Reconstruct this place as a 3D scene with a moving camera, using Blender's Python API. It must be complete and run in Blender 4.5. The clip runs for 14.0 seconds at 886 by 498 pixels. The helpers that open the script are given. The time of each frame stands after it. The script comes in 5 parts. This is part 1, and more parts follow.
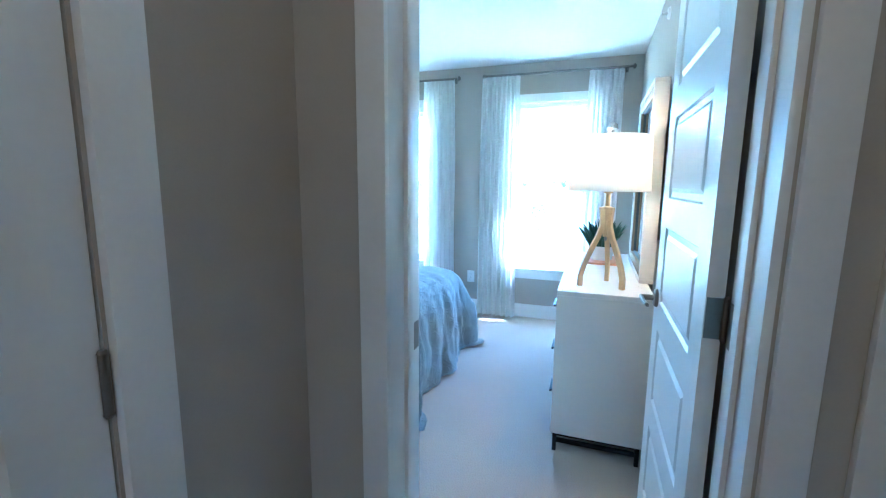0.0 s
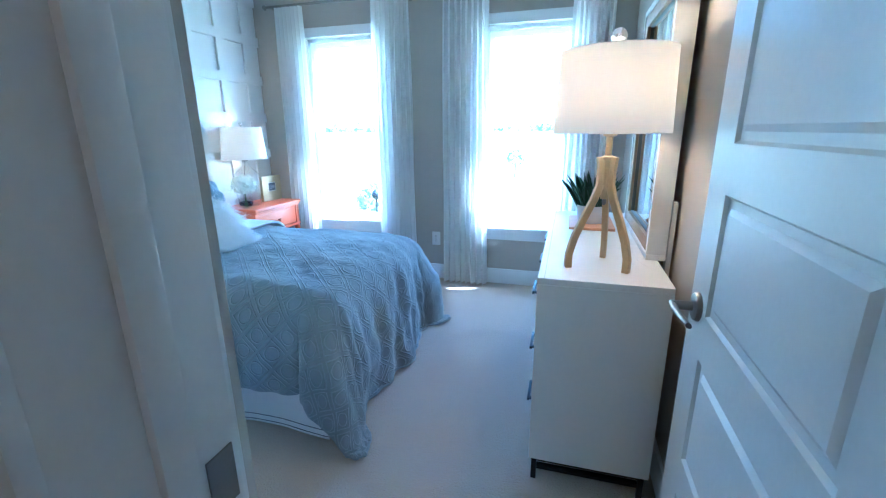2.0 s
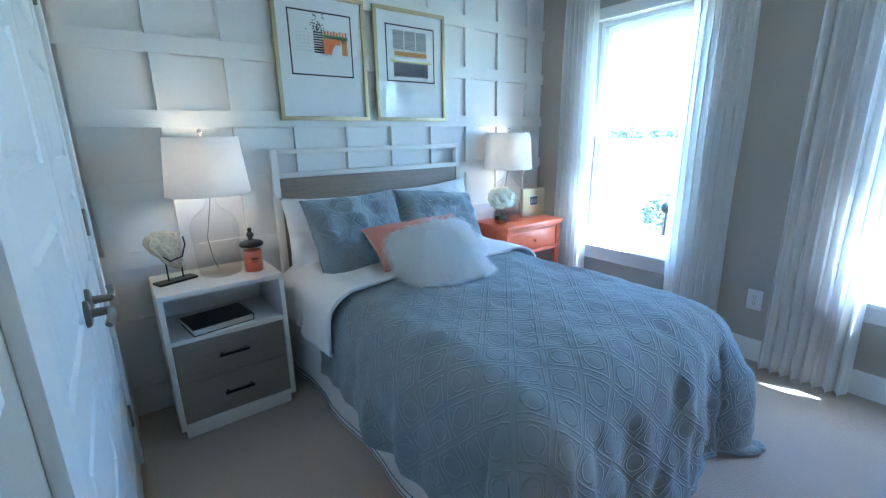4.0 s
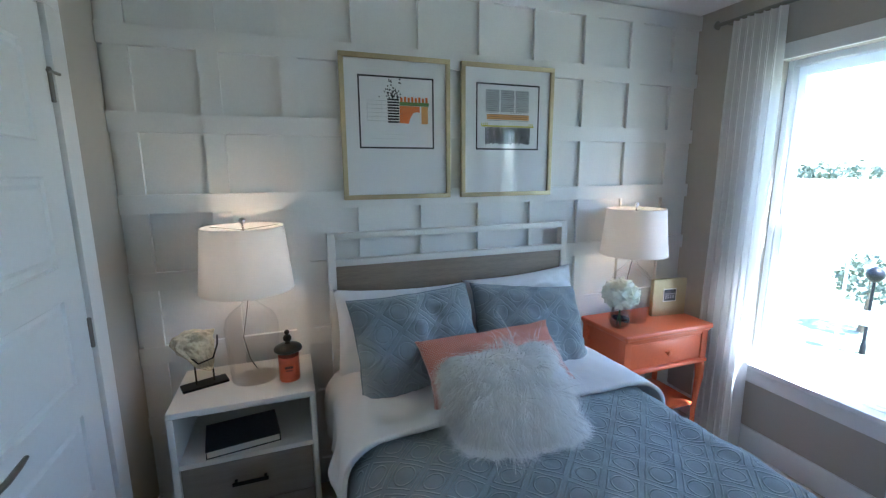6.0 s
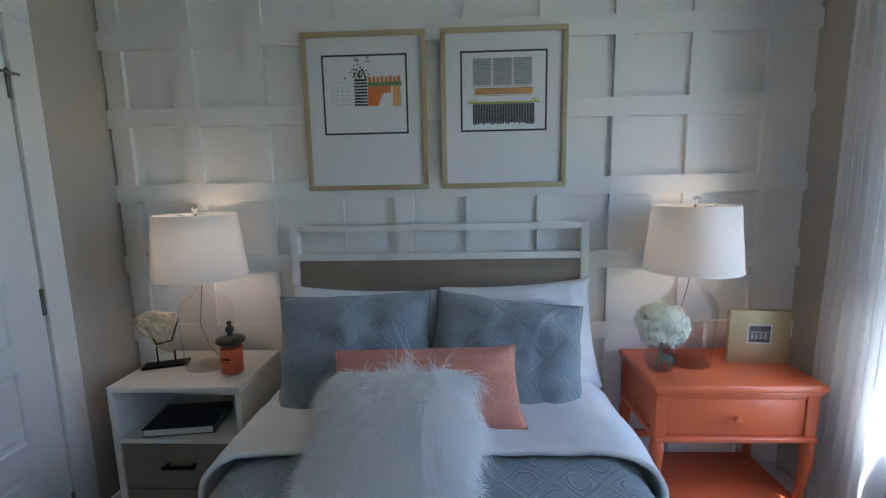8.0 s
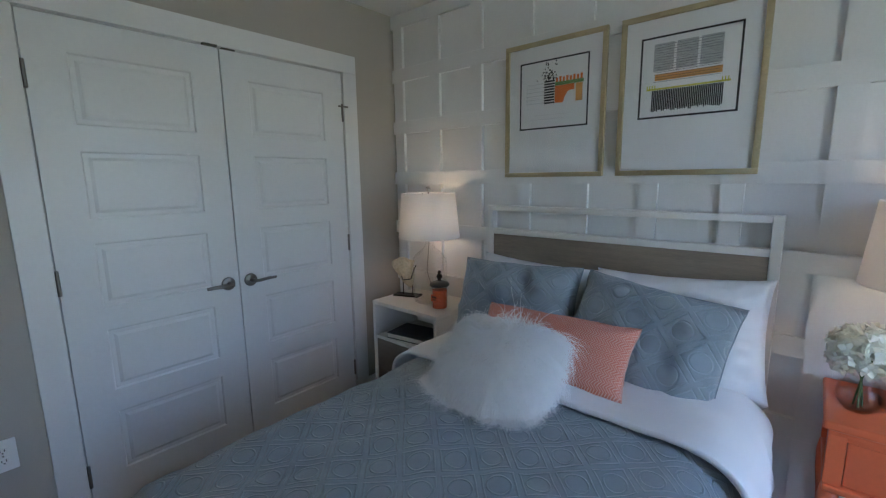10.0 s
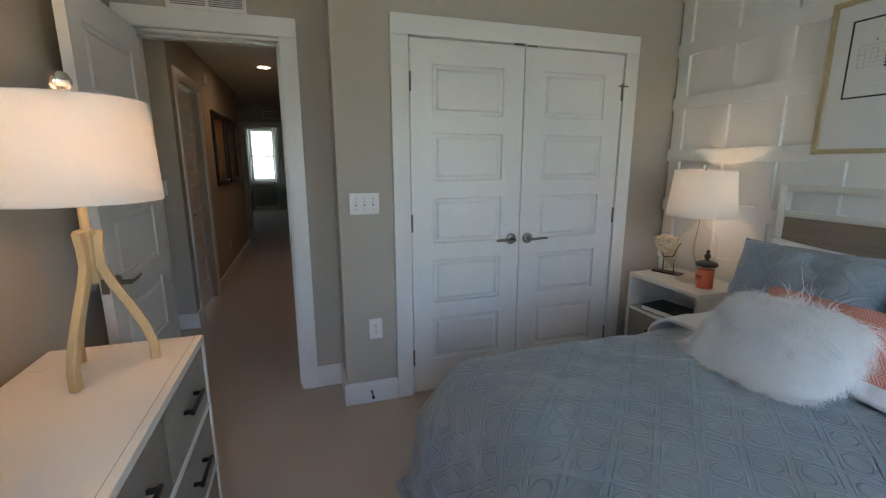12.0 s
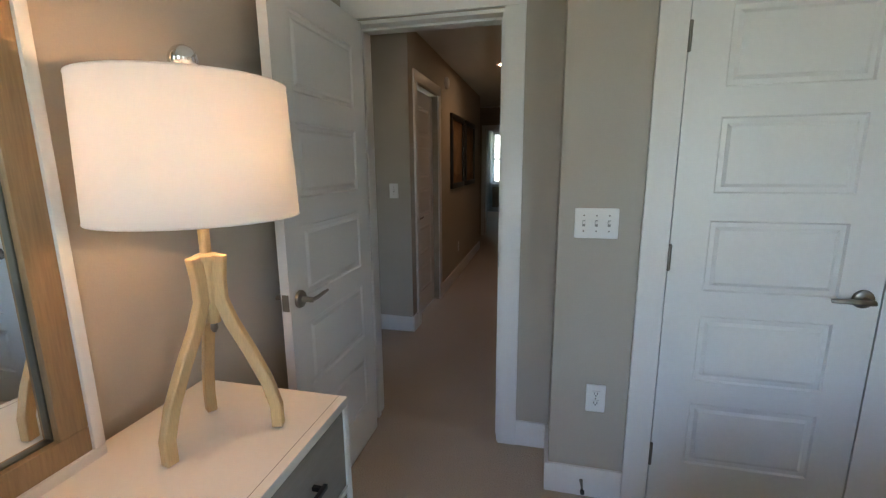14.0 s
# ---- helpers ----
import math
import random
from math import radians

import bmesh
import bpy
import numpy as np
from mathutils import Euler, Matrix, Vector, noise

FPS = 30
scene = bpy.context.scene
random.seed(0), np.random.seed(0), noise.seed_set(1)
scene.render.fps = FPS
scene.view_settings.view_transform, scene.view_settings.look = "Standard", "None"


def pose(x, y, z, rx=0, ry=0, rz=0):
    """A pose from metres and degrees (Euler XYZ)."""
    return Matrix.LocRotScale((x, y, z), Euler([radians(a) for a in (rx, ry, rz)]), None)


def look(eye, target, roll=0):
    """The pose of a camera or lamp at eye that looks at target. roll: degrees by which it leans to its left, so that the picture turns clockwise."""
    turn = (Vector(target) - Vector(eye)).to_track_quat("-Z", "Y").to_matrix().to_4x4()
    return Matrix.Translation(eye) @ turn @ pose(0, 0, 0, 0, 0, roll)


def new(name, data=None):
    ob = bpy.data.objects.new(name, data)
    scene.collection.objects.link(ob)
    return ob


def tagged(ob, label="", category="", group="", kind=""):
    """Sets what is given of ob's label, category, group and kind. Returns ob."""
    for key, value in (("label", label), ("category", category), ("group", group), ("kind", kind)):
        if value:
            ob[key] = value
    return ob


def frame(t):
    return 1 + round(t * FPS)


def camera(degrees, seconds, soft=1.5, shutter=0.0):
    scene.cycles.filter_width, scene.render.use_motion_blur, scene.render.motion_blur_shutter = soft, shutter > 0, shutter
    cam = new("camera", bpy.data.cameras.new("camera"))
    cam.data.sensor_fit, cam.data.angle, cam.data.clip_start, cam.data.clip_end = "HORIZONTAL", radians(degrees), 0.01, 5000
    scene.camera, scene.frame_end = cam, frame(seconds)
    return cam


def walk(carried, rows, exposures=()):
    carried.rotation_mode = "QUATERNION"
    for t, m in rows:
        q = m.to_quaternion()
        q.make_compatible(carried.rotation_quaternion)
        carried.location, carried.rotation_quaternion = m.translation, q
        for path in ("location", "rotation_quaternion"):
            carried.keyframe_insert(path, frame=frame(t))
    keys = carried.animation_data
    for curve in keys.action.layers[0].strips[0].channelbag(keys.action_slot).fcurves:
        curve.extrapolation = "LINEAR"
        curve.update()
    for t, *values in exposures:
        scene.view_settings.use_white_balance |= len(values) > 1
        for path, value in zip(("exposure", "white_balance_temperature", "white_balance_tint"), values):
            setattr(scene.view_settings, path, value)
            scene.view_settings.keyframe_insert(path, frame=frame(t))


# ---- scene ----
cam = camera(91.8, 14.0, 1.25)
PATH = [
    (0, (0.696, -0.08, 1.339), (0.047, 1.787, 1.035), 0.6),
    (0.5, (0.718, -0.077, 1.322), (0.143, 1.808, 0.982), 0.7),
    (1, (0.72, 0.044, 1.3), (0.209, 1.937, 0.905), 0.5),
    (1.5, (0.708, 0.281, 1.337), (0.211, 2.158, 0.857), -0.0),
    (2, (0.632, 0.574, 1.326), (0.097, 2.425, 0.789), -0.5),
    (2.5, (0.574, 0.827, 1.317), (-0.105, 2.624, 0.762), -1.1),
    (3, (0.487, 1.035, 1.282), (-0.629, 2.612, 0.762), -2.0),
    (3.5, (0.394, 1.18, 1.294), (-0.988, 2.533, 0.785), -1.6),
    (6, (-0.088, 1.828, 1.567), (-1.942, 2.487, 1.213), -0.4),
    (6.5, (-0.191, 2.046, 1.551), (-2.099, 2.584, 1.281), -0.4),
    (7, (-0.255, 2.242, 1.502), (-2.213, 2.555, 1.246), -0.6),
    (9.5, (-0.197, 3.293, 1.438), (-1.965, 2.414, 1.114), -0.9),
    (10, (-0.124, 3.348, 1.441), (-1.615, 2.055, 1.115), -0.8),
    (10.5, (-0.073, 3.399, 1.41), (-1.252, 1.818, 1.078), -0.5),
    (11, (0.074, 3.438, 1.407), (-0.889, 1.721, 1.051), -0.1),
    (11.5, (0.191, 3.506, 1.398), (-0.601, 1.71, 1.018), 0.2),
    (12, (0.194, 3.543, 1.412), (-0.398, 1.675, 1.009), -0.1),
    (12.5, (0.119, 3.514, 1.421), (-0.154, 1.573, 1.023), -0.9),
    (13, (0.066, 3.427, 1.428), (0.19, 1.47, 1.038), -1.2),
    (13.5, (0.078, 3.213, 1.429), (0.406, 1.278, 1.042), -0.8),
    (14, (0.089, 2.902, 1.409), (0.543, 0.993, 1.022), -0.5),
]
EXPOSURES = [(0.0, 5.12, 3820, -6), (1.0, 4.9, 3820, -6), (1.5, 4.5, 3850, -5), (2.0, 4.4, 3950, -3), (2.5, 4.42, 4000, -1), (3.0, 4.2, 4150, -2), (3.7, 4.02, 4300, -1), (6.0, 3.35, 5000, 6),
             (7.0, 3.15, 5100, 8), (9.5, 2.82, 5400, 11), (10.5, 2.88, 5400, 10), (11.5, 3.12, 5900, 10), (12.5, 3.3, 6000, 10), (14.0, 3.45, 6000, 10)]
walk(cam, [(t, look(eye, target, roll)) for t, eye, target, roll in PATH], EXPOSURES)

# ---- daylight ----
world = bpy.data.worlds.new("sky")
scene.world = world
world.use_nodes = True
wn = world.node_tree.nodes
sky = wn.new("ShaderNodeTexSky")
sky.sky_type, sky.sun_disc = "NISHITA", False
sky.sun_elevation, sky.sun_rotation = radians(65), radians(64)
wn["Background"].inputs[1].default_value = 0.15
world.node_tree.links.new(sky.outputs[0], wn["Background"].inputs[0])
sun = new("sun", bpy.data.lights.new("sun", "SUN"))
sun.data.energy, sun.data.angle, sun.data.color = 5.0, radians(0.5), (1.0, 0.95, 0.87)
sun.matrix_world = look((0.90, 0.43, 2.2), (0, 0, 0))

WALL_X0, WALL_X1 = -2.155, 1.04          # headboard wall, dresser wall
WALL_Y0, WALL_Y1, DOOR_Y = 1.183, 4.19, 0.90
HALL_Y = 0.735  # hallway face of the doorway wall; closet wall, window wall, doorway wall
CEIL = 2.46


# ---- materials ----
def mat(name, color, rough=0.6, metal=0.0, vary=0.06, scale=3.0, grain=60.0, bump=0.05, coat=0.0, stretch=(1, 1, 1), sheen=0.0):
    """Paint, wood, cloth or metal: large and fine variation of the colour, and a fine relief."""
    m = bpy.data.materials.new(name)
    m.use_nodes = True
    nt = m.node_tree
    n, l = nt.nodes, nt.links
    b = n["Principled BSDF"]
    b.inputs["Roughness"].default_value, b.inputs["Metallic"].default_value = rough, metal
    b.inputs["Coat Weight"].default_value, b.inputs["Sheen Weight"].default_value = coat, sheen
    tc, mp = n.new("ShaderNodeTexCoord"), n.new("ShaderNodeMapping")
    mp.inputs["Scale"].default_value = stretch
    l.new(tc.outputs["Object"], mp.inputs[0])
    big, fine = n.new("ShaderNodeTexNoise"), n.new("ShaderNodeTexNoise")
    big.inputs["Scale"].default_value, fine.inputs["Scale"].default_value = scale, grain
    big.inputs["Detail"].default_value, fine.inputs["Detail"].default_value = 4, 3
    for t in (big, fine):
        l.new(mp.outputs[0], t.inputs["Vector"])
    add = n.new("ShaderNodeMath")
    add.operation = "ADD"
    l.new(big.outputs[0], add.inputs[0])
    l.new(fine.outputs[0], add.inputs[1])
    r = n.new("ShaderNodeMapRange")
    r.inputs["From Min"].default_value, r.inputs["From Max"].default_value = 0.6, 1.4
    r.inputs["To Min"].default_value, r.inputs["To Max"].default_value = 1 - vary, 1 + vary
    l.new(add.outputs[0], r.inputs[0])
    mul = n.new("ShaderNodeVectorMath")
    mul.operation = "SCALE"
    mul.inputs[0].default_value = color
    l.new(r.outputs[0], mul.inputs["Scale"])
    l.new(mul.outputs[0], b.inputs["Base Color"])
    bp = n.new("ShaderNodeBump")
    bp.inputs["Strength"].default_value, bp.inputs["Distance"].default_value = bump, 0.01
    l.new(fine.outputs[0], bp.inputs["Height"])
    l.new(bp.outputs[0], b.inputs["Normal"])
    return m


def pane_glass(name, power=5.0, edge=0.35, least=0.02):
    """Thin clear pane: mostly see-through, with a faint gloss that grows at a slant."""
    m = bpy.data.materials.new(name)
    m.use_nodes = True
    n, l = m.node_tree.nodes, m.node_tree.links
    tr, gl, mix, lw, pw, ma = (n.new("ShaderNode" + k) for k in ("BsdfTransparent", "BsdfGlossy", "MixShader", "LayerWeight", "Math", "Math"))
    gl.inputs["Roughness"].default_value = 0.02
    pw.operation, ma.operation = "POWER", "MULTIPLY_ADD"
    pw.inputs[1].default_value, ma.inputs[1].default_value, ma.inputs[2].default_value = power, edge, least
    l.new(lw.outputs["Facing"], pw.inputs[0])
    l.new(pw.outputs[0], ma.inputs[0])
    l.new(ma.outputs[0], mix.inputs[0])
    l.new(tr.outputs[0], mix.inputs[1])
    l.new(gl.outputs[0], mix.inputs[2])
    l.new(mix.outputs[0], n["Material Output"].inputs[0])
    return m


def thin_cloth(name, color, through_part, clear=0.0, scale=350.0, stripes=0.0, weave=1.0):
    """Cloth that lets light pass: lampshades and sheer curtains."""
    m = bpy.data.materials.new(name)
    m.use_nodes = True
    n, l = m.node_tree.nodes, m.node_tree.links
    n.remove(n["Principled BSDF"])
    di, tl, mix, tr, mix2 = (n.new("ShaderNode" + k) for k in ("BsdfDiffuse", "BsdfTranslucent", "MixShader", "BsdfTransparent", "MixShader"))
    tc, wv, noi = n.new("ShaderNodeTexCoord"), n.new("ShaderNodeTexNoise"), n.new("ShaderNodeMapRange")
    wv.inputs["Scale"].default_value = scale
    l.new(tc.outputs["Object"], wv.inputs["Vector"])
    noi.inputs["To Min"].default_value, noi.inputs["To Max"].default_value = 1 - 0.05 * weave, 1 + 0.02 * weave
    l.new(wv.outputs[0], noi.inputs[0])
    tint = n.new("ShaderNodeVectorMath")
    tint.operation = "SCALE"
    tint.inputs[0].default_value = color
    l.new(noi.outputs[0], tint.inputs["Scale"])
    bp = n.new("ShaderNodeBump")
    bp.inputs["Strength"].default_value, bp.inputs["Distance"].default_value = 0.06 * weave, 0.002
    l.new(wv.outputs[0], bp.inputs["Height"])
    last = tint.outputs[0]
    if stripes:
        uv, sep, md, lt, mx = n.new("ShaderNodeUVMap"), n.new("ShaderNodeSeparateXYZ"), n.new("ShaderNodeMath"), n.new("ShaderNodeMath"), n.new("ShaderNodeMix")
        l.new(uv.outputs[0], sep.inputs[0])
        md.operation, lt.operation = "PINGPONG", "LESS_THAN"
        md.inputs[1].default_value, lt.inputs[1].default_value = stripes, stripes * 0.08
        l.new(sep.outputs[0], md.inputs[0])
        l.new(md.outputs[0], lt.inputs[0])
        mx.data_type = "RGBA"
        mx.inputs["B"].default_value = (color[0] * 0.92, color[1] * 0.92, color[2] * 0.93, 1)
        l.new(lt.outputs[0], mx.inputs["Factor"])
        l.new(last, mx.inputs["A"])
        last = mx.outputs["Result"]
    for s in (di, tl):
        l.new(last, s.inputs[0])
        l.new(bp.outputs[0], s.inputs["Normal"])
    mix.inputs[0].default_value, mix2.inputs[0].default_value = through_part, clear
    l.new(di.outputs[0], mix.inputs[1])
    l.new(tl.outputs[0], mix.inputs[2])
    l.new(mix.outputs[0], mix2.inputs[1])
    l.new(tr.outputs[0], mix2.inputs[2])
    l.new(mix2.outputs[0], n["Material Output"].inputs[0])
    return m


def glow(name, color, strength):
    m = bpy.data.materials.new(name)
    m.use_nodes = True
    b = m.node_tree.nodes["Principled BSDF"]
    b.inputs["Emission Color"].default_value, b.inputs["Emission Strength"].default_value = (*color, 1), strength
    return m


def matelasse(name, color, p=0.100, turned=True, relief=0.0046):
    """Woven cotton with a raised lattice of rings and crossing double lines, laid out in metres of cloth."""
    m = mat(name, color, 0.85, 0, 0.05, 5, 500, 0.2, sheen=0.3)
    n, l = m.node_tree.nodes, m.node_tree.links

    def calc(op, a, b=None):
        q = n.new("ShaderNodeMath")
        q.operation = op
        for i, v in enumerate((a, b)):
            if isinstance(v, (int, float)):
                q.inputs[i].default_value = v
            elif v is not None:
                l.new(v, q.inputs[i])
        return q.outputs[0]

    uv, sep = n.new("ShaderNodeUVMap"), n.new("ShaderNodeSeparateXYZ")
    l.new(uv.outputs[0], sep.inputs[0])
    cu, cv = sep.outputs[0], sep.outputs[1]
    if turned:
        cu, cv = calc("MULTIPLY", calc("ADD", cu, cv), 0.7071), calc("MULTIPLY", calc("SUBTRACT", cu, cv), 0.7071)
    u, v = (calc("SUBTRACT", calc("FRACT", calc("DIVIDE", q, p)), 0.5) for q in (cu, cv))
    rad = calc("SQRT", calc("ADD", calc("MULTIPLY", u, u), calc("MULTIPLY", v, v)))
    ring = calc("ABSOLUTE", calc("SUBTRACT", rad, 0.30))
    edge = calc("ABSOLUTE", calc("SUBTRACT", calc("MAXIMUM", calc("ABSOLUTE", u), calc("ABSOLUTE", v)), 0.405))
    worn = n.new("ShaderNodeTexNoise")
    worn.inputs["Scale"].default_value = 55
    l.new(uv.outputs[0], worn.inputs["Vector"])
    near = calc("ADD", calc("MINIMUM", ring, edge), calc("MULTIPLY", calc("SUBTRACT", worn.outputs[0], 0.45), 0.022))
    r = n.new("ShaderNodeMapRange")
    r.interpolation_type = "SMOOTHSTEP"
    r.inputs["From Min"].default_value, r.inputs["From Max"].default_value = 0.006, 0.036
    r.inputs["To Min"].default_value, r.inputs["To Max"].default_value = 1, 0
    l.new(near, r.inputs[0])
    bp = n.new("ShaderNodeBump")
    bp.inputs["Strength"].default_value, bp.inputs["Distance"].default_value = 0.9, relief
    l.new(r.outputs[0], bp.inputs["Height"])
    base = n["Principled BSDF"].inputs["Base Color"]
    # Lightens the raised lines: the highlight they catch is put into the colour.
    cord = n.new("ShaderNodeVectorMath")
    cord.operation = "SCALE"
    l.new(base.links[0].from_socket, cord.inputs[0])
    l.new(calc("MULTIPLY_ADD", r.outputs[0], 0.14), cord.inputs["Scale"])
    cord.inputs["Scale"].links[0].from_node.inputs[2].default_value = 0.97
    l.new(cord.outputs[0], base)
    old = n["Bump"]
    l.new(old.outputs[0], bp.inputs["Normal"])
    l.new(bp.outputs[0], n["Principled BSDF"].inputs["Normal"])
    return m


def herringbone(name, a, b):
    """Woven zigzag in two tones."""
    m = mat(name, a, 0.9, 0, 0.05, 8, 400, 0.2)
    n, l = m.node_tree.nodes, m.node_tree.links
    uv, sep = n.new("ShaderNodeUVMap"), n.new("ShaderNodeSeparateXYZ")
    l.new(uv.outputs[0], sep.inputs[0])
    pp, ad, fr, lt, mx = n.new("ShaderNodeMath"), n.new("ShaderNodeMath"), n.new("ShaderNodeMath"), n.new("ShaderNodeMath"), n.new("ShaderNodeMix")
    pp.operation, ad.operation, fr.operation, lt.operation = "PINGPONG", "ADD", "PINGPONG", "LESS_THAN"
    pp.inputs[1].default_value, fr.inputs[1].default_value, lt.inputs[1].default_value = 0.014, 0.005, 0.002
    l.new(sep.outputs[1], pp.inputs[0])
    l.new(pp.outputs[0], ad.inputs[0])
    l.new(sep.outputs[0], ad.inputs[1])
    l.new(ad.outputs[0], fr.inputs[0])
    l.new(fr.outputs[0], lt.inputs[0])
    mx.data_type = "RGBA"
    l.new(lt.outputs[0], mx.inputs["Factor"])
    base = n["Principled BSDF"].inputs["Base Color"]
    l.new(base.links[0].from_socket, mx.inputs["A"])
    mx.inputs["B"].default_value = (*b, 1)
    l.new(mx.outputs["Result"], base)
    return m


def carpet_mat():
    m = mat("carpet", (0.46, 0.385, 0.305), 0.95, 0, 0.10, 1.6, 260, 0.5, sheen=0.2)
    n, l = m.node_tree.nodes, m.node_tree.links
    vo, tc = n.new("ShaderNodeTexVoronoi"), n["Texture Coordinate"]
    vo.inputs["Scale"].default_value = 130
    l.new(tc.outputs["Object"], vo.inputs["Vector"])
    bp = n.new("ShaderNodeBump")
    bp.inputs["Strength"].default_value, bp.inputs["Distance"].default_value, bp.invert = 0.42, 0.006, True
    l.new(vo.outputs["Distance"], bp.inputs["Height"])
    l.new(n["Bump"].outputs[0], bp.inputs["Normal"])
    l.new(bp.outputs[0], n["Principled BSDF"].inputs["Normal"])
    return m


GREIGE = mat("greige_paint", (0.455, 0.415, 0.352), 0.75, 0, 0.03, 1.2, 220, 0.06)
WHITE = mat("white_trim_paint", (0.80, 0.79, 0.77), 0.35, 0, 0.025, 2, 90, 0.03)
PANEL_WHITE = mat("white_panelling_paint", (0.80, 0.79, 0.76), 0.5, 0, 0.03, 1.5, 120, 0.05)
DOOR_WHITE = mat("white_door_paint", (0.78, 0.78, 0.77), 0.32, 0, 0.025, 2, 70, 0.03)
CEILING = mat("white_ceiling_paint", (0.80, 0.79, 0.76), 0.9, 0, 0.03, 1.0, 180, 0.1)
CARPET = carpet_mat()
LACQUER = mat("white_lacquer", (0.76, 0.73, 0.675), 0.4, 0, 0.02, 2, 60, 0.02)
GREY_WOOD = mat("grey_oak_veneer", (0.25, 0.20, 0.145), 0.5, 0, 0.22, 6, 40, 0.12, stretch=(6, 0.6, 9))
DRAWER_GREY = mat("taupe_drawer_veneer", (0.25, 0.22, 0.185), 0.5, 0, 0.12, 6, 50, 0.08, stretch=(6, 0.8, 9))
BLACK_METAL = mat("black_metal", (0.012, 0.012, 0.014), 0.45, 0.6, 0.1, 10, 90, 0.04)
NICKEL = mat("brushed_nickel", (0.25, 0.235, 0.21), 0.3, 1.0, 0.05, 10, 200, 0.03)
CHROME = mat("chrome", (0.75, 0.75, 0.76), 0.08, 1.0, 0.02, 10, 200, 0.0)
ORANGE = mat("coral_orange_paint", (0.72, 0.155, 0.055), 0.35, 0, 0.05, 4, 80, 0.04, coat=0.2)
GOLD = mat("champagne_gold_leaf", (0.54, 0.455, 0.275), 0.42, 0.6, 0.12, 12, 120, 0.08)
LIGHT_WOOD = mat("pale_ash_wood", (0.58, 0.40, 0.19), 0.5, 0, 0.14, 7, 60, 0.06, stretch=(8, 8, 1))
MIRROR_WOOD = mat("weathered_oak", (0.31, 0.20, 0.10), 0.5, 0, 0.22, 4, 22, 0.10, stretch=(9, 9, 0.7))
COTTON = mat("white_cotton", (0.80, 0.79, 0.79), 0.9, 0, 0.03, 5, 500, 0.12, sheen=0.2)
QUILT_BLUE = matelasse("slate_blue_matelasse", (0.255, 0.295, 0.318))
SHAM_BLUE = matelasse("slate_blue_sham_weave", (0.255, 0.295, 0.318), 0.115, True, 0.0026)
CORAL_WEAVE = herringbone("coral_herringbone", (0.60, 0.19, 0.125), (0.70, 0.40, 0.32))
FUR = mat("white_fur_hide", (0.88, 0.87, 0.84), 0.8, 0, 0.06, 20, 60, 0.0, sheen=0.3)
SHADE = thin_cloth("white_linen_shade", (0.88, 0.86, 0.83), 0.38, weave=0.25)
HAIR = thin_cloth("silky_white_hair", (0.98, 0.975, 0.965), 0.42, 0.0, 40)
SHEER = thin_cloth("white_sheer_cotton", (0.94, 0.93, 0.92), 0.64, 0.14, 500, 0.035)
CLEAR = pane_glass("clear_glass", 3.0, 0.26, 0.02)
PANE = pane_glass("window_glass")
# Bars and sashes pass light so they read bright, standing in for window glare.
GRILLE = thin_cloth("light_passing_grille_bar", (0.94, 0.94, 0.94), 0.6, 0.25, 60)
SASH = thin_cloth("light_passing_vinyl_sash", (0.92, 0.92, 0.92), 0.45, 0.0, 60, weave=0.3)
VINYL = mat("white_vinyl", (0.82, 0.82, 0.82), 0.3, 0, 0.02, 3, 90, 0.02)
BLACK = mat("black_lid", (0.02, 0.018, 0.016), 0.3, 0, 0.1, 10, 80, 0.03)
NAVY = mat("navy_thread", (0.03, 0.04, 0.09), 0.8, 0, 0.1, 10, 200, 0.1)
PLASTIC = mat("white_switch_plastic", (0.82, 0.81, 0.79), 0.35, 0, 0.02, 5, 100, 0.02)
PEWTER = mat("dark_pewter", (0.13, 0.125, 0.105), 0.4, 0.6, 0.1, 10, 90, 0.03)
# Black rubber, and the shade in slots and vents put into colour.
DARK = mat("dark_rubber_and_shade", (0.03, 0.03, 0.03), 0.7, 0, 0.1, 5, 80, 0.02)
GREY_SLOT = mat("grey_toggle_slot_shade", (0.30, 0.29, 0.28), 0.6, 0, 0.1, 5, 80, 0.02)
BULB = glow("warm_bulb", (1.0, 0.7, 0.42), 3.0)
mirror_m = mat("mirror_silver", (0.88, 0.9, 0.9), 0.0, 1.0, 0.0, 1, 1, 0.0)


# ---- builders ----
def box(bm, x0, x1, y0, y1, z0, z1):
    v = [bm.verts.new((x, y, z)) for z in (z0, z1) for y in (y0, y1) for x in (x0, x1)]
    for f in ((0, 2, 3, 1), (4, 5, 7, 6), (0, 1, 5, 4), (2, 6, 7, 3), (0, 4, 6, 2), (1, 3, 7, 5)):
        bm.faces.new([v[i] for i in f])
    return bm


def boxed(x0, x1, y0, y1, z0, z1, bev=0.002, seg=2):
    bm = box(bmesh.new(), x0, x1, y0, y1, z0, z1)
    if bev:
        bmesh.ops.bevel(bm, geom=list(bm.edges), offset=bev, segments=seg, affect="EDGES", profile=0.6)
    return bm


